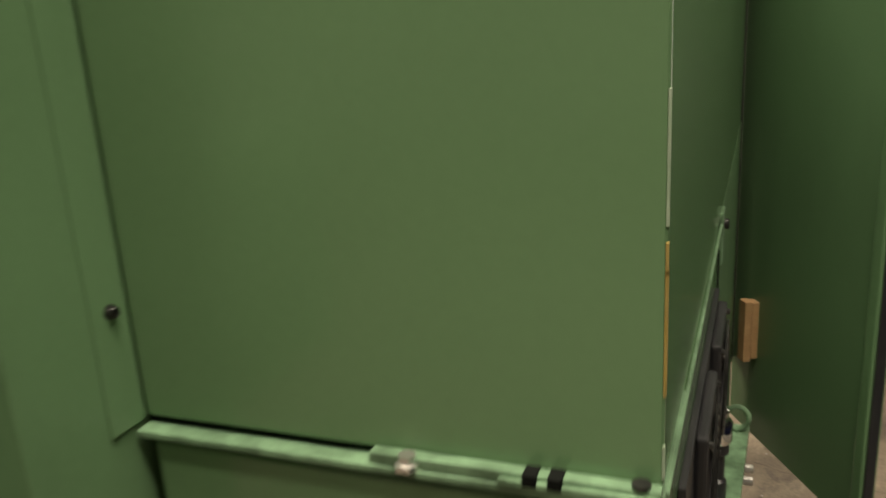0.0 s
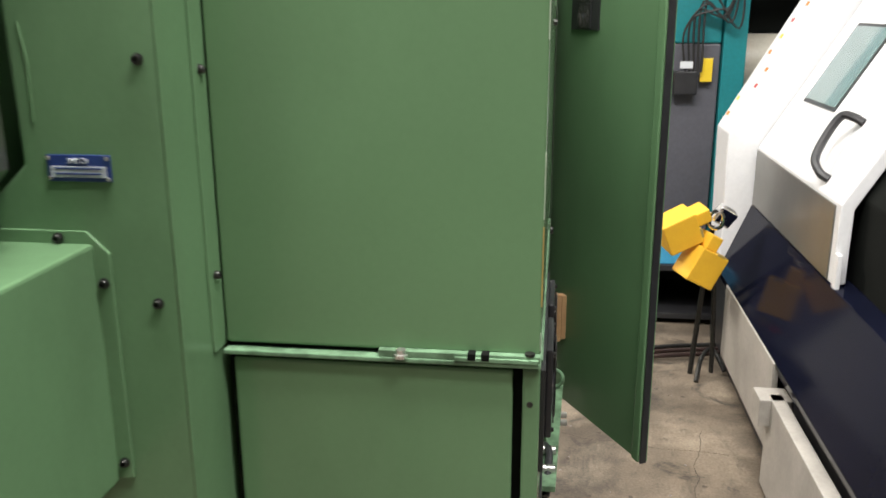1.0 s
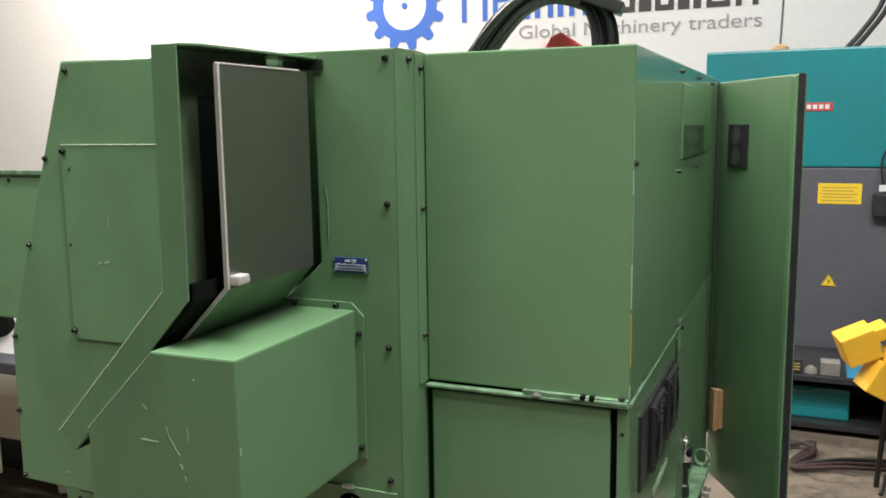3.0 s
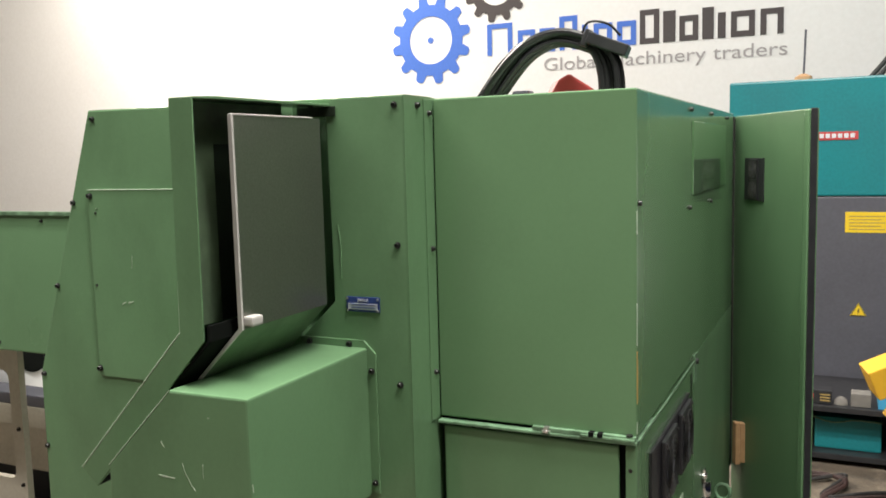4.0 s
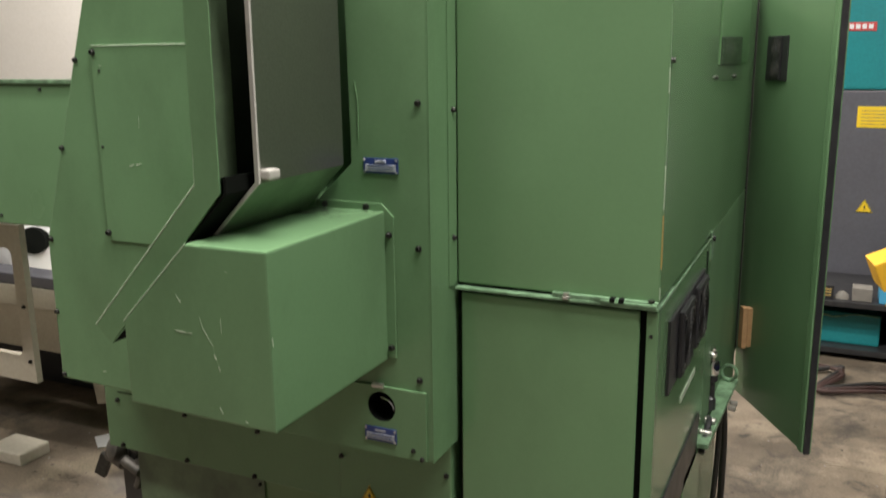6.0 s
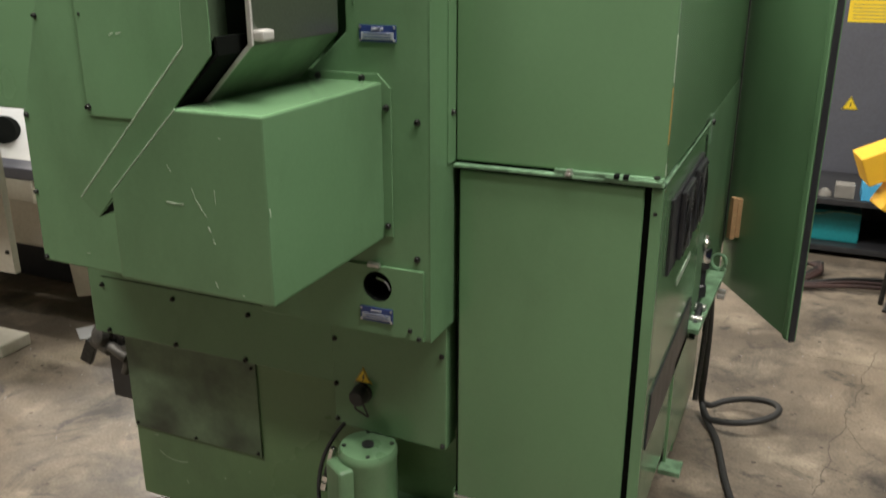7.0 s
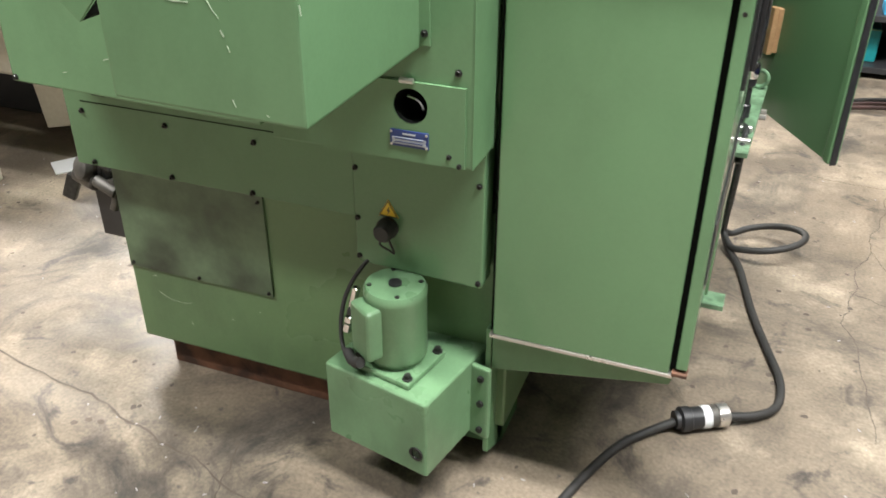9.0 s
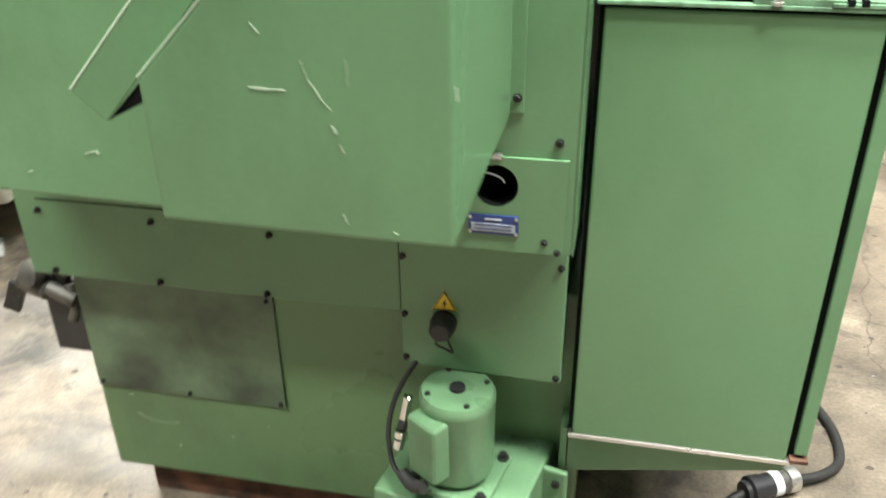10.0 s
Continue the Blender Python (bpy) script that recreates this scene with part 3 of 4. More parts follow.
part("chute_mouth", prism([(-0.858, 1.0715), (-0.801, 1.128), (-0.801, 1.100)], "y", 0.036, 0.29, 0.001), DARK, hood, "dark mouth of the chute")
slide = part("steel_slide", prism([(0.086, 1.346), (0.335, 1.346), (0.335, 1.683), (0.084, 1.683)], "x", -0.5830, -0.5800, 0.0008), STEEL, lathe_ob, "dull bare stainless steel slide plate")
part("slide_edge", block(-0.5840, -0.5760, 0.0830, 0.0880, 1.346, 1.684, 0.001), EDGE, slide)
part("slide_top_edge", block(-0.5835, -0.5785, 0.086, 0.31, 1.6825, 1.6855, 0.001), EDGE, slide)
part("slide_apron", prism([(-0.580, 1.346), (-0.5835, 1.348), (-0.690, 1.240), (-0.686, 1.238)], "y", 0.088, 0.335, 0.0006), OILYSHADE, slide)
part("apron_edge", prism([(-0.579, 1.345), (-0.584, 1.349), (-0.672, 1.260), (-0.667, 1.258)], "y", 0.0835, 0.0878, 0.0006), EDGE, slide)
part("slide_block", block(-0.580, -0.560, 0.089, 0.118, 1.352, 1.368, 0.004), EDGE, slide)
# near-black sheet added behind the cut-out for its shade
part("recess_shade", block(-0.60, -0.43, 0.52, 0.54, 1.24, 1.70, 0.001), DARK, lathe_ob)

# belt cover box
cover_poly = [(-0.666, 1.262), (-0.516, 1.262), (-0.516, 0.980), (-0.803, 0.984), (-0.803, 1.124)]
belt = part("belt_cover", prism(cover_poly, "y", 0.010, 0.367, 0.004), GREEN, lathe_ob, "protruding five-sided green belt cover with scratches")
# pale rod for the highlight on the sloped edge
part("edge_glint", rod((-0.665, 0.0105, 1.2615), (-0.803, 0.0105, 1.1245), 0.0009, 6), CHIPGLINT, belt)
flange = part("cover_flange", prism([(-0.70, 1.276), (-0.522, 1.276), (-0.498, 1.252), (-0.498, 0.985), (-0.516, 0.985), (-0.70, 0.985)], "y", 0.3625, 0.3668, 0.001), GREEN, belt)
for sx, sz in ((-0.507, 1.219), (-0.507, 1.005), (-0.553, 1.268), (-0.64, 1.268)):
    screw(flange, sx, 0.3625, sz, size=0.9)


def chip(parent, pts, w, y):
    line = spline([(a, y, b) for a, b in pts], 6)
    bm = bmesh.new()
    prev = None
    for i, c in enumerate(line):
        d = (line[min(i + 1, len(line) - 1)] - line[max(i - 1, 0)]).normalized()
        s = Vector((-d.z, 0, d.x))
        h = w * (0.45 + 0.8 * abs(noise.noise(c * 60)))
        ring = [bm.verts.new(c + s * h / 2 * k + Vector((0, o, 0))) for k, o in ((-1, 0.001), (-1, 0), (1, 0), (1, 0.001))]
        if prev:
            for k in range(4):
                bm.faces.new((prev[k], ring[k], ring[(k + 1) % 4], prev[(k + 1) % 4]))
        else:
            bm.faces.new(ring[::-1])
        prev = ring
    bm.faces.new(prev)
    return part("paint_chip", bm, CHIPGLINT, parent)


for pts, w in (([(-0.705, 1.122), (-0.69, 1.121), (-0.672, 1.121)], 0.006), ([(-0.650, 1.131), (-0.644, 1.123), (-0.640, 1.115)], 0.003), ([(-0.640, 1.115), (-0.632, 1.106)], 0.002),
               ([(-0.697, 1.178), (-0.690, 1.169)], 0.004), ([(-0.632, 1.092), (-0.628, 1.084)], 0.006), ([(-0.625, 1.074), (-0.622, 1.066)], 0.003), ([(-0.615, 1.150), (-0.6145, 1.128)], 0.0018),
               ([(-0.627, 1.006), (-0.623, 0.996)], 0.004), ([(-0.5215, 1.132), (-0.5205, 1.120)], 0.005), ([(-0.58, 0.992), (-0.576, 0.990)], 0.004), ([(-0.60, 1.226), (-0.597, 1.225)], 0.004), ([(-0.655, 1.148), (-0.650, 1.131)], 0.0012)):
    chip(belt, [(a + 0.008, b) for a, b in pts], w * (0.5 if w > 0.004 else 0.34), 0.0094)

for pts, w in (([(-1.062, 1.325), (-1.052, 1.330)], 0.005), ([(-1.046, 1.328), (-1.032, 1.332)], 0.005), ([(-1.028, 1.425), (-1.030, 1.400)], 0.0015), ([(-1.120, 1.522), (-1.112, 1.521)], 0.002)):
    chip(left_panel, pts, w * 0.55, 0.3129)
for pts, w in (([(-1.10, 0.905), (-1.085, 0.909), (-1.078, 0.906)], 0.006), ([(-1.20, 0.87), (-1.19, 0.872)], 0.003)):
    chip(left_panel, pts, w * 0.6, 0.3174)

# skirt, junction panel, stained plate, foot
skirt = part("skirt_panel", block(-1.372, -0.700, 0.472, 0.56, 0.596, 0.80, 0.003), GREEN, lathe_ob)
for sx, sz in ((-1.330, 0.723), (-1.121, 0.720), (-0.914, 0.716), (-1.325, 0.606), (-1.125, 0.604), (-0.930, 0.603)):
    screw(skirt, sx, 0.472, sz, size=0.92)
part("skirt_seam", block(-1.33, -0.72, 0.4706, 0.4722, 0.744, 0.7455, 0.0003), DARK, skirt)
# flat near-black strip paints the shaded gap under the left panel
part("skirt_gap_shade", block(-1.295, -0.90, 0.4706, 0.4722, 0.762, 0.786, 0.0005), DARK, skirt)
junction = part("junction_panel", prism([(-0.698, 0.80), (-0.698, 0.506), (-0.690, 0.499), (-0.441, 0.492), (-0.436, 0.497), (-0.436, 0.80)], "y", 0.466, 0.52, 0.003), GREEN, lathe_ob)
for sx, sz in ((-0.446, 0.708), (-0.692, 0.598), (-0.692, 0.513), (-0.444, 0.503), (-0.692, 0.704)):
    screw(junction, sx, 0.466, sz, size=0.85)
warning_triangle(junction, -0.626, 0.466, 0.612, 0.042)
socket = part("socket_cap", lathe([(0, 0), (0.021, 0), (0.022, 0.010), (0.020, 0.012), (0.019, 0.030), (0.015, 0.036), (0, 0.037)], pose(-0.627, 0.466, 0.590, 90)), RUBBER, junction, "black rubber socket cap on a cord")
part("cap_cord", tube([(-0.632, 0.440, 0.574), (-0.636, 0.444, 0.560), (-0.622, 0.450, 0.548), (-0.612, 0.455, 0.540), (-0.616, 0.452, 0.556), (-0.620, 0.447, 0.575)], 0.0022, 6, 6), RUBBER, socket)
base = part("machine_base", block(-1.350, -0.40, 0.540, 1.60, 0.095, 0.62, 0.006), BASEGREEN, lathe_ob)
stained = part("stained_plate", block(-1.346, -0.953, 0.534, 0.541, 0.305, 0.590, 0.001), OILYSHADE, lathe_ob, "green cover plate black with oil stains")
for sx, sz in ((-1.336, 0.315), (-0.963, 0.314), (-0.965, 0.545), (-1.15, 0.312)):
    screw(stained, sx, 0.534, sz, size=0.7)
for pts, w in (([(-1.28, 0.24), (-1.25, 0.225), (-1.21, 0.223), (-1.19, 0.228)], 0.004), ([(-1.20, 0.170), (-1.196, 0.163)], 0.006), ([(-1.08, 0.21), (-1.072, 0.208)], 0.006), ([(-1.29, 0.285), (-1.28, 0.285)], 0.005), ([(-1.0, 0.25), (-0.995, 0.248)], 0.004)):
    chip(base, pts, w * 0.4, 0.5394)
part("rusty_foot", block(-1.300, -0.50, 0.575, 1.50, 0.0, 0.096, 0.004), RUST, lathe_ob, "rusty steel foot rail")
part("side_leg", prism([(0.49, 0.385), (0.49, 0.06), (0.60, 0.0), (0.72, 0.0), (0.72, 0.385)], "x", -0.432, -0.420, 0.002), GREEN, lathe_ob)
part("rear_recess", block(-0.60, -0.42, 0.56, 0.60, 0.02, 0.50, 0.002), GREEN, lathe_ob)

# chip guard that runs on to the left behind the panel
guard = part("chip_guard", prism([(0.735, 1.066), (0.735, 1.477), (0.80, 1.477), (1.30, 1.20), (1.30, 1.066)], "x", -3.4, -1.05, 0.005), GREEN, lathe_ob)
part("guard_rim", block(-3.4, -1.10, 0.728, 0.738, 1.470, 1.482, 0.002), PALE, guard)
for sx in (-1.785, -2.2):
    screw(guard, sx, 0.735, 1.455, size=0.8)
screw(guard, -2.0, 0.735, 1.09, size=0.8)

# ---- electrical cabinet ----
cab = thing("electrical_cabinet", (-0.23, 1.1, 0.385), "tall green electrical cabinet with an open side door", "cabinet")
CX = -0.042
upper = part("upper_body", block(-0.4220, CX, 0.475, 1.870, 1.1115, 1.717, 0.004, None, 3), CABGREEN, cab)
for sy, sz in ((1.034, 1.700), (1.363, 1.700), (1.699, 1.698), (1.018, 1.479), (1.355, 1.474), (0.487, 1.522)):
    screw(upper, CX, sy, sz, "+x", 0.9)
pane = part("glossy_plate", block(CX, CX + 0.003, 1.06, 1.66, 1.505, 1.675, 0.001), GLOSSGREEN, upper, "polished cover plate that mirrors the open door")
for z0, z1, w, mm in ((1.172, 1.180, 0.003, OCHRE), (1.178, 1.250, 0.0048, OCHRE), (1.246, 1.266, 0.0025, OCHRE), (1.275, 1.350, 0.0016, CHIPGLINT), (1.118, 1.140, 0.0012, CHIPGLINT), (1.47, 1.51, 0.0010, CHIPGLINT)):
    part("paint_chip", prism([(CX - 0.0013, 0.4756), (CX - 0.0009, 0.4750), (CX + 0.0004, 0.4763), (CX + 0.0004, 0.4765 + w), (CX - 0.0013, 0.4765 + w)], "z", z0, z1, 0.0002), mm, upper, "edge worn through to the primer")
lip = part("ledge", block(-0.422, CX + 0.001, 0.462, 0.62, 1.1005, 1.1065, 0.0015), PALE, cab, "pale mottled ledge under the upper body")
part("ledge_shadow_gap", block(-0.422, -0.232, 0.480, 0.56, 1.1065, 1.1115, 0), DARK, lip)
part("ledge_pad", block(-0.232, CX, 0.464, 0.4745, 1.1065, 1.1150, 0.001), PALE, lip)
part("ledge_pad", block(-0.142, CX - 0.002, 0.4605, 0.4645, 1.1065, 1.1115, 0.0008), PALE, lip)
part("ledge_nut", lathe([(0, 0), (0.012, 0), (0.012, 0.005), (0.008, 0.006), (0.008, 0.012), (0, 0.012)], pose(-0.205, 0.466, 1.1065) @ Matrix.Scale(0.8, 4), 6), BRIGHT, lip)
for dx in (-0.126, -0.110):
    part("ledge_slot", block(dx, dx + 0.009, 0.4600, 0.4735, 1.1085, 1.1165, 0.0005), DARK, lip)
part("ledge_slot", lathe([(0, 0), (0.006, 0), (0.006, 0.003), (0, 0.003)], pose(-0.054, 0.468, 1.115), 10), SCREW, lip)
part("side_ledge", block(CX, CX + 0.003, 0.48, 1.10, 1.1025, 1.1055, 0.0008), PALE, lip)
lower = part("lower_body", block(-0.419, CX, 0.481, 1.115, 0.392, 1.098, 0.004), CABGREEN, cab)
part("front_gap", block(-0.4185, -0.060, 0.4790, 0.4820, 0.395, 1.0985, 0), DARK, lower)
part("corner_post", block(-0.062, CX + 0.0005, 0.470, 0.50, 0.405, 1.097, 0.003), GREEN, lower)
door = part("front_door", block(-0.412, -0.073, 0.468, 0.479, 0.392, 1.0960, 0.004), CABGREEN, lower)
part("door_bottom_rim", block(-0.418, -0.066, 0.4665, 0.486, 0.385, 0.392, 0.001), BRIGHT, lower, "rusty bare metal rim")
part("rim_hook", block(-0.068, -0.040, 0.464, 0.49, 0.392, 0.399, 0.001), RUST, lower)
part("drip_pan", prism([(-0.418, 0.386), (-0.418, 0.290), (-0.070, 0.352), (-0.062, 0.386)], "y", 0.490, 1.09, 0.002), GREEN, lower)
part("post_hole", rod((-0.053, 0.4695, 1.052), (-0.053, 0.4712, 1.052), 0.004, 10), SCREW, lower)
# cooling fans on the side
fan_panel = part("fan_panel", block(CX, CX + 0.006, 0.572, 1.005, 0.905, 1.052, 0.001), BLACK, lower, "black ventilation panel with two fan guards")


def fan_guard(parent, m, size, wire=SCREW):
    """Frame, blades, hub and guard rings of a cooling fan that faces +z of m."""
    f = part("fan", prism([(-size / 2, -size / 2), (size / 2, -size / 2), (size / 2, size / 2), (-size / 2, size / 2)], "z", 0, 0.010, 0.003), BLACK, parent, "black square cooling fan with wire guard")
    PLACE[f] = m
    f.matrix_basis = m
    r0 = size * 0.45
    for k in range(5):
        r = r0 * (0.30 + 0.17 * k)
        pts = [(r * math.cos(a), r * math.sin(a), 0.0135) for a in [2 * math.pi * i / 18 for i in range(19)]]
        part("guard_ring", tube(pts, 0.0011, 5, 2), wire, f, "", m)
    for k in range(4):
        a = math.pi / 4 + k * math.pi / 2
        part("guard_spoke", rod((0.2 * r0 * math.cos(a), 0.2 * r0 * math.sin(a), 0.012), (1.18 * r0 * math.cos(a), 1.18 * r0 * math.sin(a), 0.012), 0.0013, 6), SCREW, f, "", m)
        part("fan_screw", lathe([(0, 0.010), (0.004, 0.010), (0.003, 0.0135), (0, 0.0135)], pose(0.43 * size * math.cos(a) * 1.414, 0.43 * size * math.sin(a) * 1.414, 0), 8), SCREW, f, "", m)
    part("fan_hub", lathe([(0, 0.011), (r0 * 0.32, 0.011), (r0 * 0.30, 0.0125), (0, 0.0125)], None, 16), GREYPAINT, f, "", m)
    bl = bmesh.new()
    for k in range(7):
        a0 = 2 * math.pi * k / 7
        vs = [bl.verts.new((r * math.cos(a0 + d), r * math.sin(a0 + d), zz)) for r, d, zz in ((r0 * 0.34, 0, 0.0105), (r0 * 0.95, 0.15, 0.0105), (r0 * 0.95, 0.72, 0.0118), (r0 * 0.34, 0.6, 0.0118))]
        bl.faces.new(vs)
    part("fan_blades", bl, GREYPAINT, f, "", m)
    return f


for fy in (0.725, 0.915):
    fan_guard(lower, pose(CX + 0.006, fy, 0.978, 0, 90, 0), 0.135)
part("white_strip", block(CX, CX + 0.002, 0.755, 0.95, 0.818, 0.832, 0.0005), CHIPGLINT, lower)
part("side_slot", prism([(0.50, 0.575), (0.52, 0.685), (1.05, 0.685), (1.03, 0.575)], "x", CX, CX + 0.004, 0.001), BLACK, lower, "black rubber-edged side slot")
part("side_seam", block(CX, CX + 0.002, 1.060, 1.064, 0.88, 1.08, 0), DARK, lower)
latch = part("latch_plate", block(CX, CX + 0.004, 1.095, 1.135, 1.050, 1.118, 0.001), PALE, cab)
part("latch_pin", rod((CX, 1.115, 1.10), (CX + 0.010, 1.115, 1.10), 0.007, 10), SCREW, latch)
part("rear_side", prism([(1.115, 1.1113), (1.115, 0.60), (1.50, 0.56), (1.52, 0.44), (1.866, 0.44), (1.866, 1.1113)], "x", -0.40, CX, 0.002), SATIN, cab)
part("lower_rear_side", block(-0.40, -0.080, 1.36, 1.80, 0.06, 0.72, 0.003), GREEN, cab)
# black strip added where the crease by the open door is in shade
part("crease_shade_strip", block(CX - 0.004, CX + 0.002, 1.868, 1.902, 0.57, 1.708, 0.003), RUBBER, cab, "black strip added for the shaded door crease")
foot = part("foot_bracket", prism([(-0.05, 0.81), (0.0, 0.81), (0.0, 0.865), (-0.05, 0.865)], "z", 0.330, 0.342, 0.001), PALE, cab)
part("foot_strut", block(-0.045, -0.038, 0.845, 1.10, 0.335, 0.60, 0.001), GREEN, cab)
# ledge bracket with air fittings
# paler green paints the light on the plate's upturned face
bracket = part("side_bracket", prism([(-0.070, 1.52), (0.004, 1.52), (-0.012, 1.04), (-0.042, 1.04)], "z", 0.592, 0.604, 0.001), PALE, cab, "tapered bracket plate, coloured paler for its lit top")
part("bracket_web", prism([(1.05, 0.592), (1.52, 0.592), (1.52, 0.46)], "x", -0.060, -0.054, 0.001), GREEN, bracket)
part("eye_bolt", tube([(-0.018, 1.49 + 0.0, 0.604)] + [(-0.018 + 0.020 * math.sin(a), 1.49, 0.632 - 0.022 * math.cos(a)) for a in [2 * math.pi * k / 12 for k in range(13)]], 0.005, 8, 3), PALE, bracket)
for yy in (1.44, 1.40):
    part("bracket_bolt", rod((-0.006, yy, 0.56), (0.014, yy, 0.56), 0.008, 8), BRIGHT, bracket)
valve = part("air_valve", lathe([(0, 0), (0.014, 0), (0.014, 0.03), (0.010, 0.034), (0.010, 0.075), (0.016, 0.08), (0.016, 0.10), (0, 0.10)], pose(-0.040, 1.272, 0.604), 14), BLACK, bracket, "black air valve with a chrome knob")
part("knob", lathe([(0, 0), (0.018, 0), (0.020, 0.004), (0.020, 0.034), (0.016, 0.040), (0, 0.041)], pose(-0.040, 1.272, 0.703), 18), CHROME, valve)
part("fitting", rod((-0.040, 1.262, 0.60), (-0.040, 1.200, 0.60), 0.010, 10), CHROME, valve)
part("fitting", lathe([(0, 0), (0.010, 0), (0.011, 0.012), (0.007, 0.014), (0.007, 0.026), (0, 0.027)], pose(-0.036, 1.24, 0.765, 20, 0, 0), 12), CHROME, valve)
part("valve_stem", rod((-0.038, 1.26, 0.742), (-0.036, 1.243, 0.768), 0.005, 8), BRIGHT, valve)
part("lever", tube([(-0.034, 1.20, 0.607), (-0.026, 1.15, 0.618), (-0.028, 1.09, 0.600), (-0.030, 1.06, 0.570)], 0.008, 8, 6), BLACK, valve)
for yy, zz in ((1.17, 0.612), (1.10, 0.608)):
    part("fitting", rod((-0.040, yy, zz), (-0.012, yy, zz), 0.009, 10), BRIGHT, valve)
part("drain_pipe", tube([(-0.03, 1.44, 0.55), (-0.03, 1.43, 0.40), (-0.035, 1.41, 0.22)], 0.008, 10, 6), SCREW, cab)

# the open side door
H, F = Vector((-0.042, 1.905, 0)), Vector((0.200, 1.474, 0))
DW = (F - H).length
DM = Matrix.Translation(H) @ (F - H).to_track_quat("X", "Z").to_matrix().to_4x4()
sd = part("side_door", block(0, DW - 0.001, 0.0, 0.018, 0.425, 1.708, 0.003), SATIN, cab, "green cabinet door standing open")
sd.matrix_basis = DM
PLACE[sd] = DM
part("door_return", block(DW - 0.030, DW - 0.003, -0.010, 0.0, 0.427, 1.706, 0.004), GREEN, sd, "", DM)
part("edge_seal", block(DW - 0.001, DW + 0.003, -0.006, 0.012, 0.425, 1.709, 0.0015), BLACK, sd, "black rubber edge seal", DM)
fan_plate = part("fan_plate", block(0.086, 0.216, -0.004, 0.0, 1.449, 1.578, 0.001), BLACK, sd, "black plate with two small fans", DM)
for fz in (1.483, 1.544):
    fan_guard(cab, DM @ pose(0.151, -0.004, fz, 90, 0, 0) @ Matrix.Diagonal((1, 1, 0.35, 1)), 0.061, DIRTYSTEEL)
wood = solid("wooden_block", joined(block(-0.015, 0.012, -0.016, -0.0005, 0.610, 0.738, 0.002, DM @ pose(0.098, 0, 0)), block(-0.013, 0.014, -0.033, -0.0175, 0.606, 0.742, 0.002, DM @ pose(0.098, 0, 0)), block(-0.010, 0.009, -0.018, -0.0155, 0.612, 0.736, 0, DM @ pose(0.098, 0, 0))), WOOD, "small pine wood block wedged against the open door", "wood block")

# cable bundle and red cap on top
bundle = thing("cable_bundle", (-0.2, 0.75, 1.717), "arched bundle of black cables held by a clamp", "cable bundle")
random.seed(4)
for k in range(27):
    u, v = random.uniform(-1, 1), (k // 9) - 1 + random.uniform(-0.4, 0.4)
    a, c = 0.019 * u, 0.011 * v
    w = random.uniform(-0.011, 0.011)
    part("cable", tube([(-0.448 + a * 1.1, 0.80 + c, 1.70), (-0.418 + a * 0.9, 0.80 + c, 1.758 - a * 0.7 + w), (-0.345 + a * 0.5, 0.79 + c, 1.828 - a * 0.8 + w), (-0.272, 0.782 + c, 1.850 - a * 0.75 + 0.6 * w), (-0.205 - a * 0.2, 0.776 + c, 1.832 - a * 0.7),
                        (-0.172 - a * 1.1, 0.775 + c, 1.806 - a * 0.2), (-0.158 - a * 1.25, 0.772 + c, 1.76), (-0.157 - a * 1.2, 0.77 + c, 1.70)], 0.0048 + 0.0012 * (k % 2), 7, 6), CABLE, bundle)
for dx, dz in ((0.0, 0.004), (0.012, 0.016)):
    part("cable", tube([(-0.50 + dx, 0.82, 1.70), (-0.455 + dx, 0.82, 1.76), (-0.40 + dx, 0.81, 1.815 + dz), (-0.32, 0.80, 1.845 + dz)], 0.0045, 7, 6), CABLE, bundle)
part("cable", tube([(-0.22, 0.77, 1.85), (-0.20, 0.755, 1.872), (-0.16, 0.75, 1.865), (-0.135, 0.755, 1.84)], 0.0025, 6, 6), CABLE, bundle)
part("clamp", block(-0.042, 0.044, -0.030, 0.030, -0.012, 0.012, 0.003, pose(-0.166, 0.775, 1.826, 0, 22, 8)), BLACK, bundle, "black plastic cable clamp")
part("clamp_ear", block(-0.052, -0.036, -0.024, 0.024, -0.020, 0.016, 0.004, pose(-0.166, 0.775, 1.826, 0, 22, 8)), BLACK, bundle)
cap = solid("red_cap", prism([(-0.075, 0.0), (0.07, 0.0), (0.045, 0.030), (-0.005, 0.062), (-0.028, 0.050), (-0.045, 0.018)], "y", -0.05, 0.05, 0.006), RED, "red plastic wedge-shaped cap on the cabinet roof", "cap")
cap.matrix_basis = pose(-0.275, 0.86, 1.716, 0, 0, 25)
solid("grey_gland", block(-0.40, -0.36, 0.84, 0.88, 1.717, 1.750, 0.006), GREYPAINT, "small grey cable gland on the roof", "gland")

# ---- coolant pump ----
PUMP = pose(-0.49, 0.313, 0, 0, 0, -12)
pump = thing("coolant_pump", (-0.6, 0.42, 0.125), "green coolant pump motor on a hanging green tank", "pump")


def ppart(name, bm, mat, parent=None, label=""):
    bm.transform(PUMP)
    return part(name, bm, mat, parent or pump, label)


tank = ppart("tank", block(-0.248, 0.0, 0.0, 0.26, 0.122, 0.308, 0.007, None, 3), PUMPGREEN)
ppart("tank_flange", block(-0.004, 0.042, 0.165, 0.178, 0.118, 0.300, 0.005), PUMPGREEN)
for zz in (0.14, 0.21, 0.275):
    bm = rod((0.024, 0.165, zz), (0.024, 0.157, zz), 0.0075, 10)
    ppart("flange_bolt", bm, SCREW)
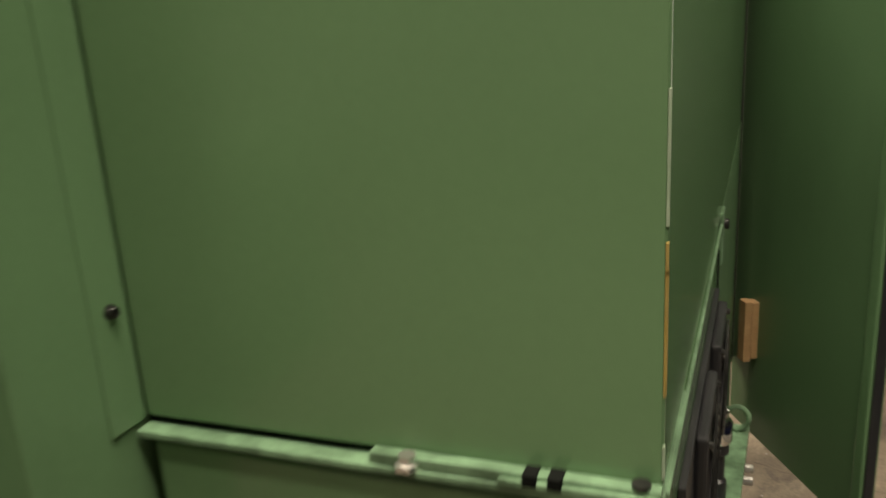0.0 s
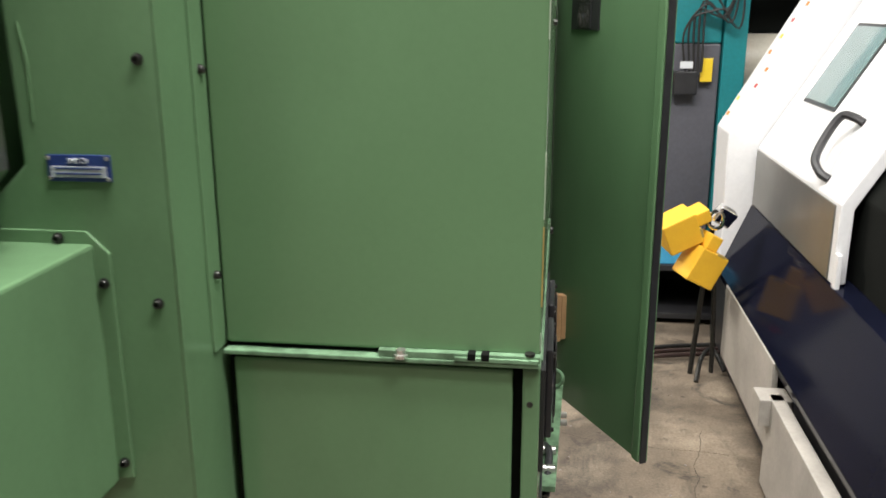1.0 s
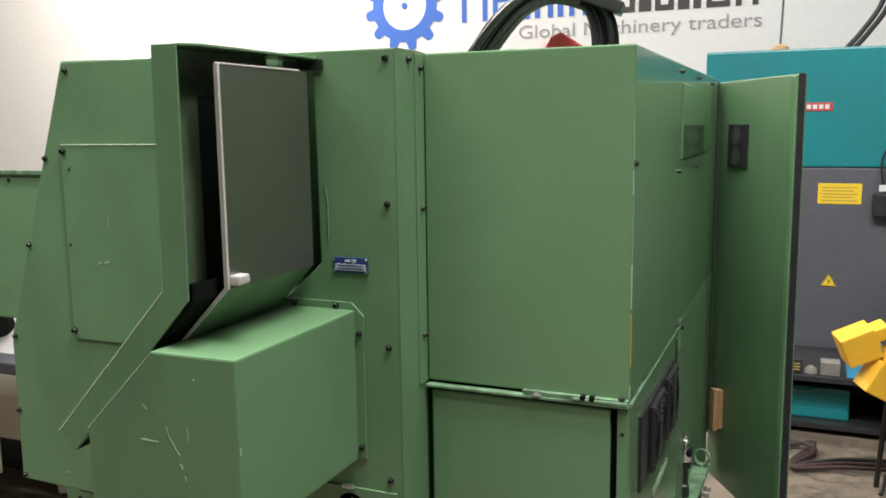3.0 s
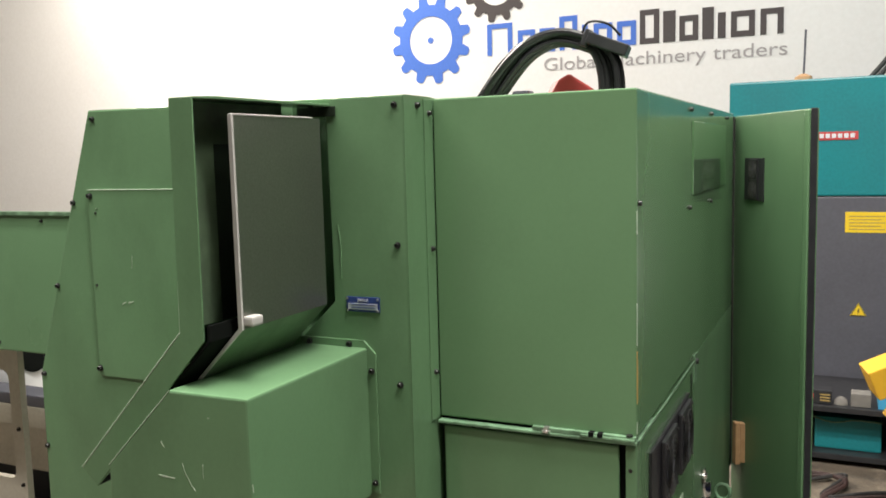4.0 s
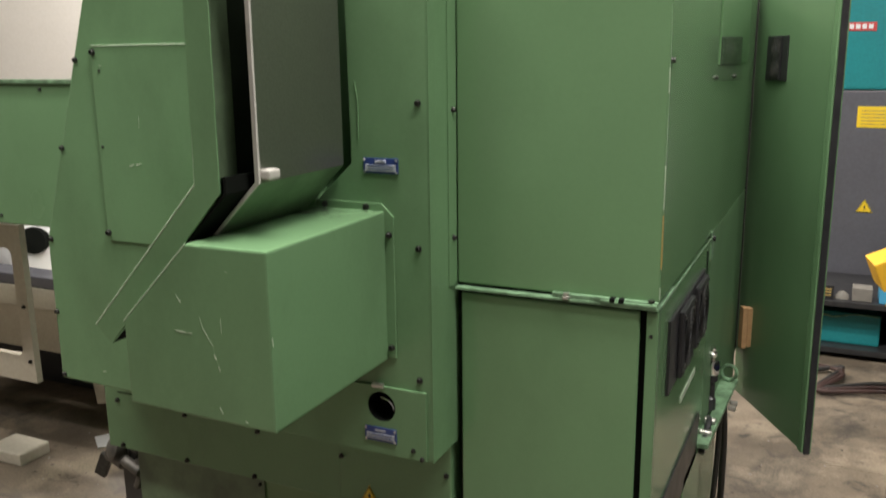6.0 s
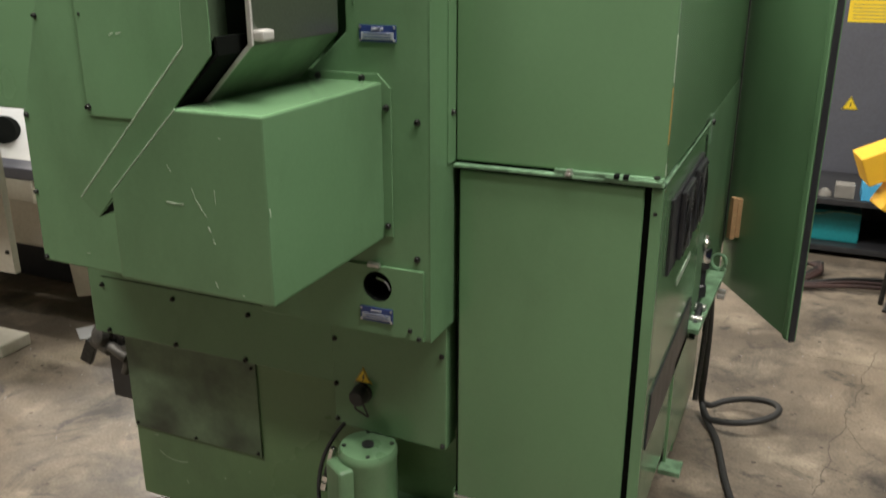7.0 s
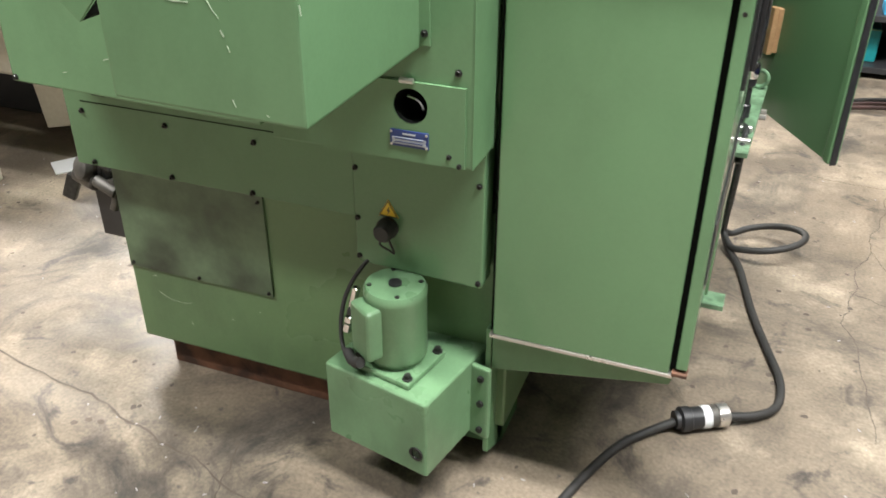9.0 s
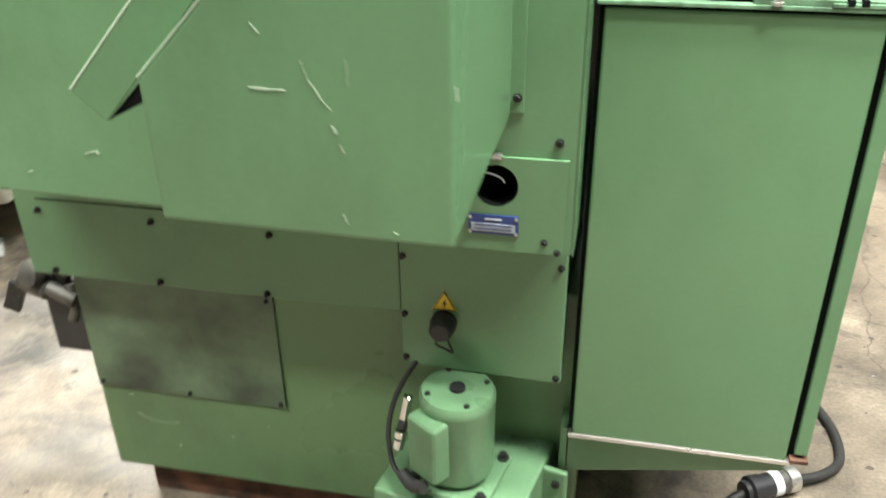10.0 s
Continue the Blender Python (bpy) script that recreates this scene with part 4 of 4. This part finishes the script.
ppart("drain_plug", lathe([(0, 0), (0.016, 0), (0.016, 0.003), (0.011, 0.003), (0.010, -0.002), (0, -0.002)], pose(-0.024, 0.0, 0.176, 90)), SCREW)
ppart("motor_plate", block(-0.198, -0.053, 0.018, 0.153, 0.308, 0.322, 0.005), PUMPGREEN)
for dx, dy in ((-0.066, 0.034), (-0.066, 0.140), (-0.186, 0.140), (-0.186, 0.034)):
    ppart("plate_bolt", lathe([(0, 0), (0.011, 0), (0.011, 0.003), (0.007, 0.004), (0.007, 0.011), (0, 0.012)], pose(dx, dy, 0.322), 8), SCREW)
MC = (-0.128, 0.086)
motor = ppart("motor", lathe([(0, 0.322), (0.052, 0.322), (0.052, 0.333), (0.060, 0.336), (0.0615, 0.345), (0.0615, 0.470), (0.0625, 0.473), (0.0625, 0.485), (0.058, 0.493), (0.018, 0.495), (0.012, 0.491), (0, 0.491)], pose(MC[0], MC[1], 0), 40), PUMPGREEN, None, "cylindrical green electric motor")
ppart("motor_cap", lathe([(0, 0), (0.013, 0), (0.013, 0.0045), (0, 0.0045)], pose(MC[0], MC[1], 0.4925)), BLACK, motor)
for k in range(4):
    a = math.radians(40 + 90 * k)
    ppart("motor_screw", lathe([(0, 0), (0.005, 0), (0.005, 0.002), (0, 0.002)], pose(MC[0] + 0.05 * math.cos(a), MC[1] + 0.05 * math.sin(a), 0.4935), 8), SCREW, motor)
ppart("terminal_box", block(-0.033, 0.033, -0.085, -0.045, 0.355, 0.470, 0.010, pose(MC[0], MC[1], 0, 0, 0, -22), 3), PUMPGREEN, motor)
ppart("conduit", tube([(MC[0] - 0.050, MC[1] - 0.082, 0.348), (MC[0] - 0.090, MC[1] - 0.060, 0.342), (MC[0] - 0.112, MC[1] - 0.035, 0.390), (MC[0] - 0.108, MC[1] - 0.010, 0.450), (MC[0] - 0.085, MC[1] + 0.030, 0.505), (MC[0] - 0.060, MC[1] + 0.09, 0.525)], 0.0046, 8, 8), RUBBER)
ppart("conduit_elbow", tube([(MC[0] - 0.020, MC[1] - 0.092, 0.352), (MC[0] - 0.045, MC[1] - 0.085, 0.342), (MC[0] - 0.070, MC[1] - 0.070, 0.345)], 0.011, 10, 6), RUBBER)
for z0, z1, r, mm in ((0.372, 0.390, 0.0095, CHROME), (0.392, 0.406, 0.011, CHROME), (0.408, 0.424, 0.0085, RUBBER), (0.426, 0.468, 0.0085, CHROME)):
    ppart("fitting", rod((MC[0] - 0.090 + 0.12 * (z0 - 0.372), MC[1] - 0.045 + 0.25 * (z0 - 0.372), z0), (MC[0] - 0.090 + 0.12 * (z1 - 0.372), MC[1] - 0.045 + 0.25 * (z1 - 0.372), z1), r, 12), mm)
ppart("fitting_stub", rod((MC[0] - 0.088, MC[1] - 0.036, 0.398), (MC[0] - 0.05, MC[1] - 0.02, 0.398), 0.006, 10), PUMPGREEN)

# ---- pipe fittings at the far corner of the base ----
fit_ob = thing("pipe_fittings", (-1.44, 0.62, 0.33), "oily pipe fittings and black box beside the machine base", "pipe fittings")
part("black_box", block(-1.475, -1.352, 0.600, 0.72, 0.330, 0.500, 0.004), BLACK, fit_ob)
part("pipe", tube([(-1.40, 0.60, 0.585), (-1.415, 0.595, 0.55), (-1.42, 0.60, 0.50)], 0.014, 10, 6), SCREW, fit_ob)
part("pipe", tube([(-1.45, 0.60, 0.60), (-1.445, 0.59, 0.57), (-1.43, 0.585, 0.54), (-1.40, 0.59, 0.52)], 0.009, 10, 6), SCREW, fit_ob)
part("valve_body", rod((-1.515, 0.600, 0.492), (-1.445, 0.585, 0.482), 0.022, 14, 0.004), DIRTYSTEEL, fit_ob)
part("valve_neck", rod((-1.462, 0.592, 0.485), (-1.455, 0.600, 0.545), 0.012, 12, 0.002), DIRTYSTEEL, fit_ob)
part("elbow", rod((-1.44, 0.575, 0.495), (-1.385, 0.575, 0.470), 0.015, 12), DIRTYSTEEL, fit_ob)
part("valve_lever", block(-0.017, 0.017, -0.008, 0.008, -0.062, 0.006, 0.003, pose(-1.530, 0.60, 0.476, 0, 24, 10)), SCREW, fit_ob)
part("gauge_body", lathe([(0, 0), (0.026, 0), (0.028, 0.006), (0.028, 0.022), (0.022, 0.026), (0, 0.026)], pose(-1.470, 0.590, 0.515, 70, 0, -20), 18), DIRTYSTEEL, fit_ob)
part("drain_stub", tube([(-1.400, 0.585, 0.50), (-1.392, 0.578, 0.455), (-1.402, 0.575, 0.425)], 0.010, 10, 5), DIRTYSTEEL, fit_ob)
part("hose", tube([(-1.43, 0.62, 0.60), (-1.455, 0.61, 0.56), (-1.44, 0.60, 0.52), (-1.45, 0.60, 0.49)], 0.008, 8, 6), RUBBER, fit_ob)
solid("white_paper", prism([(-2.49, 1.41), (-2.40, 1.34), (-2.31, 1.43), (-2.40, 1.54)], "z", 0.001, 0.006, 0.0005), WHITE, "crumpled white paper on the floor", "paper")

# ---- power cable on the floor ----
cable = thing("power_cable", (0.1, 1.0, 0), "thick black power cable with a large plug connector", "cable")
r = 0.0105
loop = [(0.088 + 0.114 * math.cos(a), 1.700 + 0.084 * math.sin(a), 0.058 + 0.028 * math.cos(a)) for a in [math.pi + 2 * math.pi * k / 12 for k in range(12)]]
part("cable_run", tube([(-0.035, 1.50, 0.60), (-0.030, 1.58, 0.40), (-0.034, 1.64, 0.20), (-0.040, 1.71, 0.07)] + loop[1:] + [(-0.036, 1.72, 0.045), (-0.012, 1.66, r + 0.01), (0.030, 1.567, r), (0.083, 1.333, r), (0.135, 1.16, r), (0.170, 1.040, r), (0.166, 0.94, r), (0.118, 0.876, r + 0.008), (0.045, 0.836, r + 0.016)], r, 12, 6), RUBBER, cable)
PL = Matrix.Translation((0.058, 0.843, 0.031)) @ (Vector((-0.115, -0.066, 0))).to_track_quat("Z", "Y").to_matrix().to_4x4()
plug = part("plug", lathe([(0, 0), (0.020, 0), (0.022, 0.004), (0.028, 0.006), (0.028, 0.030), (0.024, 0.032), (0, 0.032)], PL, 24), BRIGHT, cable, "large grey metal screw connector")
part("plug_band", lathe([(0.026, 0.032), (0.0265, 0.032), (0.0265, 0.048), (0, 0.048), (0, 0.032)], PL, 24), DIRTYSTEEL, plug)
part("plug_collar", lathe([(0, 0.048), (0.0275, 0.048), (0.0275, 0.068), (0, 0.068)], PL, 24), PLATEWHITE, plug)
part("plug_body", lathe([(0, 0.068), (0.027, 0.068), (0.027, 0.095), (0.030, 0.097), (0.030, 0.118), (0.022, 0.122), (0.022, 0.132), (0, 0.133)], PL, 24), BLACK, plug)
part("cable_run", tube([(-0.047, 0.783, 0.028), (-0.09, 0.752, r + 0.006), (-0.158, 0.675, r), (-0.205, 0.57, r), (-0.245, 0.45, r), (-0.30, 0.25, r), (-0.42, 0.0, r), (-0.75, -0.5, r), (-1.2, -1.2, r)], r, 12, 8), RUBBER, cable)

# ---- cream machine beyond the guard ----
cm = thing("cream_machine", (-3.0, 1.6, 0), "cream painted machine with an open sheet frame", "machine")


def frame_sheet(x0, x1, z0, z1, hx0, hx1, hz0, hz1, y0, y1, rad=0.03):
    bm = bmesh.new()
    n = 6
    hole = []
    for cx, cz, a0 in ((hx1 - rad, hz1 - rad, 0), (hx0 + rad, hz1 - rad, 90), (hx0 + rad, hz0 + rad, 180), (hx1 - rad, hz0 + rad, 270)):
        for k in range(n):
            a = radians(a0 + 90 * k / (n - 1))
            hole.append((cx + rad * math.cos(a), cz + rad * math.sin(a)))
    corners = [(x1, z1), (x0, z1), (x0, z0), (x1, z0)]
    outer = [corners[i // n] for i in range(4 * n)]
    for yy, flip in ((y0, False), (y1, True)):
        hv = [bm.verts.new((p[0], yy, p[1])) for p in hole]
        cv = [bm.verts.new((p[0], yy, p[1])) for p in corners]
        for i in range(4 * n):
            j = (i + 1) % (4 * n)
            a, b = i // n, j // n
            bm.faces.new([hv[i], hv[j], cv[b], cv[a]] if a != b else [hv[i], hv[j], cv[a]])
        if not flip:
            fh, fc = hv, cv
    for i in range(4 * n):
        j = (i + 1) % (4 * n)
        bm.faces.new((fh[i], fh[j], hv[j], hv[i]))
    for i in range(4):
        j = (i + 1) % 4
        bm.faces.new((fc[i], fc[j], cv[j], cv[i]))
    return bm


part("sheet_frame", frame_sheet(-3.4, -2.40, 0.368, 0.962, -3.25, -2.455, 0.468, 0.875, 1.10, 1.125), CREAM, cm)
part("leg_shoe", block(-2.74, -2.55, 1.10, 1.24, 0.0, 0.05, 0.008), CREAM, cm)
part("drum", lathe([(0, 0.55), (0.30, 0.55), (0.31, 0.57), (0.31, 1.02), (0.28, 1.06), (0, 1.06)], pose(-3.25, 1.95, 0), 36), WHITE, cm)
for zz in (0.86, 0.97):
    part("drum_band", lathe([(0.30, zz - 0.014), (0.316, zz - 0.014), (0.316, zz + 0.014), (0.30, zz + 0.014)], pose(-3.25, 1.95, 0), 36), RUBBER, cm)
part("drum_port", rod((-3.06, 1.685, 0.735), (-3.08, 1.74, 0.735), 0.062, 20), DARK, cm)
part("dark_rail", block(-4.2, -2.55, 1.50, 1.62, 0.585, 0.635, 0.006), GREYPAINT, cm)
part("bed_rail", block(-4.2, -2.72, 1.50, 1.9, 0.49, 0.585, 0.006), CREAM, cm)
part("bed", block(-4.2, -2.62, 1.58, 2.4, 0.26, 0.49, 0.012), CREAM, cm)
part("bed_foot", prism([(-2.60, 0.42), (-2.36, 0.40), (-2.30, 0.16), (-2.56, 0.10)], "y", 1.50, 2.0, 0.01), CREAM, cm)
# black box added for the shade under the machine
part("under_shade_box", block(-4.2, -1.6, 1.80, 2.4, 0.0, 0.50, 0.01), BLACK, cm)
for sx, sz in ((-2.42, 0.66), (-2.42, 0.45)):
    screw(cm, sx, 1.10, sz, size=1.2)

# ---- teal and grey machining centre ----
mc = thing("machining_center", (0.3, 4.8, 0), "teal and grey machining centre with warning labels", "machine")
MY = 4.25
teal = part("teal_body", block(-0.33, 0.80, MY, 5.6, 1.325, 1.975, 0.012), TEAL, mc)
grey = part("grey_body", block(-0.33, 0.80, MY + 0.01, 5.6, 0.10, 1.322, 0.008), GREYPAINT, mc)
part("teal_column", block(0.806, 0.925, MY - 0.02, 4.9, 0.0, 2.3, 0.010), TEAL, mc)
part("column_knob", rod((0.90, MY - 0.02, 0.885), (0.90, MY - 0.04, 0.885), 0.02, 12), GREYPAINT, mc)
lab = part("yellow_label", block(0.290, 0.512, MY + 0.008, MY + 0.012, 1.122, 1.236, 0.001), YELLOW, grey)
for k in range(5):
    part("print_line", block(0.31, 0.49 - 0.02 * (k % 2), MY + 0.0065, MY + 0.0085, 1.138 + 0.018 * k, 1.143 + 0.018 * k, 0), OCHRE, lab)
redsign = part("red_badge", block(0.135, 0.345, MY - 0.004, MY + 0.001, 1.634, 1.680, 0.002), RED, teal, "red badge with white marks")
for k in range(6):
    part("badge_bar", block(0.150 + 0.031 * k, 0.172 + 0.031 * k, MY - 0.006, MY - 0.003, 1.645, 1.669, 0.002), PLATEWHITE, redsign)
warning_triangle(grey, 0.368, MY + 0.009, 0.655, 0.085)
ctl = part("black_switch_box", block(0.565, 0.685, MY - 0.06, MY + 0.01, 1.065, 1.185, 0.006), BLACK, grey)
part("white_tag", block(0.59, 0.655, MY - 0.064, MY - 0.06, 1.20, 1.235, 0.001), PLATEWHITE, ctl)
part("yellow_tag", block(0.70, 0.76, MY - 0.03, MY - 0.02, 1.13, 1.25, 0.002), YELLOW, ctl)
for k in range(5):
    a = 0.07 * k
    part("loose_cable", tube([(0.62 + 0.02 * k, MY - 0.05, 1.18), (0.60 + a * 0.4, MY - 0.06, 1.38 + 0.05 * k), (0.70 + a * 0.6, MY - 0.07, 1.52 - 0.03 * k), (0.80 + 0.02 * k, MY - 0.06, 1.45 + 0.06 * k), (0.86, MY - 0.04, 1.60 + a)], 0.006, 6, 7), RUBBER, mc)
part("roof_rod", rod((0.058, 4.34, 1.975), (0.066, 4.34, 2.255), 0.006, 8), GREYPAINT, mc)
part("roof_base", lathe([(0, 0), (0.05, 0), (0.045, 0.02), (0.015, 0.035), (0, 0.035)], pose(0.058, 4.34, 1.975), 14), WOOD, mc)
for dx in (0.0, 0.04):
    part("roof_hose", tube([(0.40 + dx, 4.4, 1.975), (0.47 + dx, 4.4, 2.06), (0.55 + dx, 4.4, 2.18), (0.60 + dx, 4.4, 2.32)], 0.014, 8, 6), RUBBER, mc)
# near-black backing added for the shaded opening beside the column
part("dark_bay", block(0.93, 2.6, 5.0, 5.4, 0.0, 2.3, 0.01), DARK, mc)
part("cream_cylinder", rod((0.935, 4.75, 1.20), (1.9, 4.75, 1.20), 0.16, 32, 0.01), CREAM, mc)
random.seed(9)
for k in range(9):
    part("brass_fitting", rod((1.05 + 0.10 * k, 4.7, 1.72 + 0.04 * (k % 3)), (1.10 + 0.10 * k, 4.6, 1.70 + 0.05 * (k % 2)), 0.035 + 0.01 * (k % 2), 10), GOLD, mc)

shelf = thing("low_black_shelf", (0.5, 3.8, 0), "low black shelf with boxes in front of the machine", "shelf")
part("shelf_top", block(-0.2, 1.0, 3.58, 4.20, 0.285, 0.315, 0.004), BLACK, shelf)
part("shelf_bottom", block(-0.2, 1.0, 3.62, 4.20, 0.03, 0.06, 0.004), BLACK, shelf)
part("shelf_back", block(-0.2, 1.0, 4.18, 4.205, 0.0, 0.285, 0.002), BLACK, shelf)
for sx in (-0.2, 0.97):
    part("shelf_end", block(sx, sx + 0.03, 3.60, 4.18, 0.0, 0.285, 0.003), BLACK, shelf)
solid("blue_box", block(0.455, 0.62, 3.60, 3.75, 0.3155, 0.405, 0.004), LIGHTBLUE, "light blue card box on the black shelf", "box")
solid("grey_carton", block(0.335, 0.425, 3.61, 3.70, 0.3155, 0.382, 0.004), CARTON, "small grey carton on the black shelf", "box")
cardbox = solid("black_red_box", block(0.115, 0.25, 3.61, 3.70, 0.3155, 0.385, 0.004), BLACK, "black carton with red and yellow print", "box")
part("red_print", block(0.13, 0.165, 3.607, 3.6105, 0.345, 0.368, 0), RED, cardbox)
for k in range(3):
    part("yellow_print", block(0.195, 0.24, 3.607, 3.6105, 0.332 + 0.015 * k, 0.338 + 0.015 * k, 0), OCHRE, cardbox)
solid("grey_part", lathe([(0, 0), (0.035, 0), (0.03, 0.02), (0.012, 0.035), (0, 0.036)], pose(0.29, 3.65, 0.3155), 12), CARTON, "small grey metal part on the shelf", "part")
solid("teal_bin", block(0.17, 0.48, 3.70, 3.95, 0.0605, 0.225, 0.01), TEAL, "teal plastic bin on the bottom of the shelf", "bin")
solid("bag_strap", tube([(0.12, 3.69, 0.24), (0.25, 3.685, 0.205), (0.36, 3.685, 0.225), (0.48, 3.69, 0.22)], 0.004, 6, 6), PALE, "pale green strap lying over a bin", "strap")
hose = thing("floor_hoses", (0.3, 3.3, 0), "tangled dark hoses lying on the floor", "hose")
for k, mm in enumerate((HOSE, HOSE, RUBBER)):
    o = 0.05 * k
    part("hose", tube([(-0.1, 3.1 + o, 0.02), (0.15, 3.42 - o, 0.02), (0.32, 3.30 + o, 0.035), (0.22, 3.08 + o * 0.5, 0.02), (0.45, 3.16 + o, 0.02), (0.70, 3.22 + o, 0.02), (0.95, 3.35, 0.02)], 0.010, 8, 7), mm, hose)

# ---- white lathe across the aisle ----
wl = thing("white_lathe", (1.2, 2.3, 0), "white machine with a sloped sliding door and dark tray", "machine")
part("base_panel", block(0.68, 0.70, 2.20, 3.02, 0.10, 0.405, 0.004), SHADECREAM, wl)
part("base_body", block(0.72, 1.9, -0.6, 3.50, 0.0, 0.40, 0.01), BLACK, wl)
part("base_panel", block(0.655, 0.70, 1.30, 2.13, 0.02, 0.33, 0.004), SHADECREAM, wl)
part("tray_box", block(0.62, 0.72, 2.08, 2.18, 0.24, 0.33, 0.004), SHADECREAM, wl)
part("base_panel", block(0.655, 0.70, -0.5, 1.26, 0.02, 0.33, 0.004), SHADECREAM, wl)
part("way_cover", prism([(0.685, 0.405), (0.80, 0.695), (0.90, 0.695), (0.90, 0.36), (0.70, 0.36)], "y", -0.6, 3.30, 0.003), NAVY, wl, "glossy dark blue sloped cover")
# body coloured near-black for the shaded opening next to the door
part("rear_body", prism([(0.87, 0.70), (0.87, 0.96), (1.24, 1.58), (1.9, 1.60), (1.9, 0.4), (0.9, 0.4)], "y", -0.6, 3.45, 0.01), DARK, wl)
wdoor = part("sliding_door", prism([(0.80, 0.70), (0.80, 0.945), (1.16, 1.56), (1.20, 1.56), (0.84, 0.93), (0.84, 0.70)], "y", 2.12, 3.22, 0.006), WHITE, wl, "white sliding door with a window")
part("door_sheet", block(0.795, 0.80, 2.16, 3.21, 0.705, 0.935, 0.002), STEEL, wdoor)
SL = Matrix.Translation((0.80, 0, 0.945)) @ Matrix.Rotation(math.atan2(0.36, 0.615), 4, "Y")
part("window_rim", block(-0.004, 0.0, 2.68, 3.07, 0.238, 0.578, 0.003, SL), BLACK, wdoor)
part("window_pane", block(-0.007, -0.0035, 2.695, 3.055, 0.252, 0.564, 0.002, SL), WINDOW, wdoor)
part("door_handle", tube([SL @ Vector(p) for p in ((0, 2.38, 0.24), (-0.03, 2.40, 0.24), (-0.055, 2.43, 0.225), (-0.06, 2.42, 0.15), (-0.055, 2.39, 0.075), (-0.03, 2.35, 0.045), (0, 2.33, 0.042))], 0.014, 8, 6), BLACK, wdoor)
part("end_cover", prism([(0.69, 0.40), (0.678, 0.998), (1.014, 1.60), (1.5, 1.60), (1.5, 0.40)], "y", 3.24, 3.50, 0.008), WHITE, wl)
SE = Matrix.Translation((0.678, 0, 0.998)) @ Matrix.Rotation(math.atan2(0.336, 0.602), 4, "Y")
random.seed(2)
for k in range(9):
    a, b = 3.27 + 0.17 * random.random(), 0.06 + 0.075 * k
    part("label", block(-0.002, 0.001, a, a + 0.035, b, b + 0.018, 0, SE), (ORANGE, YELLOW, RED, ORANGE)[k % 4], wl)
part("top_rail", block(1.15, 1.9, -0.6, 3.5, 1.60, 1.66, 0.01), WHITE, wl)
part("latch_strip", block(0.80, 0.815, 2.09, 2.125, 0.62, 0.80, 0.004), WHITE, wl)

stand = thing("yellow_block_stand", (0.55, 2.98, 0), "two yellow foam blocks clamped on a thin dark stand", "stand")
part("pole", tube([(0.565, 3.03, 0.0), (0.572, 3.02, 0.15), (0.585, 3.0, 0.40), (0.60, 2.98, 0.66)], 0.011, 8, 6), SCREW, stand)
part("leg", tube([(0.575, 2.93, 0.006), (0.61, 3.04, 0.07), (0.66, 3.08, 0.09), (0.70, 3.0, 0.03)], 0.010, 8, 6), SCREW, stand)
part("leg", tube([(0.655, 3.05, 0.0), (0.645, 3.03, 0.2), (0.625, 3.0, 0.45), (0.605, 2.98, 0.62)], 0.010, 8, 6), SCREW, stand)
part("clamp", block(-0.04, 0.04, -0.025, 0.025, -0.02, 0.05, 0.01, pose(0.625, 2.95, 0.70, 20, 30, 15)), CHROME, stand)
part("clamp_ring", tube([(0.60 + 0.03 * math.cos(a), 2.92, 0.70 + 0.035 * math.sin(a)) for a in [2 * math.pi * k / 10 for k in range(11)]], 0.008, 8, 3), CHROME, stand)
for px, pz, rot in ((0.465, 0.668, -24), (0.555, 0.535, -62)):
    m = pose(px, 2.90, pz, 8, rot, 14)
    b = part("yellow_block", block(-0.085, 0.055, -0.06, 0.06, -0.065, 0.065, 0.006, m), FOAM, stand, "notched yellow foam block")
    part("block_nose", block(0.055, 0.115, -0.045, 0.045, -0.005, 0.050, 0.006, m), FOAM, b)
    part("block_notch", block(0.050, 0.060, -0.0605, 0.0, -0.045, -0.005, 0.002, m), OCHRE, b)
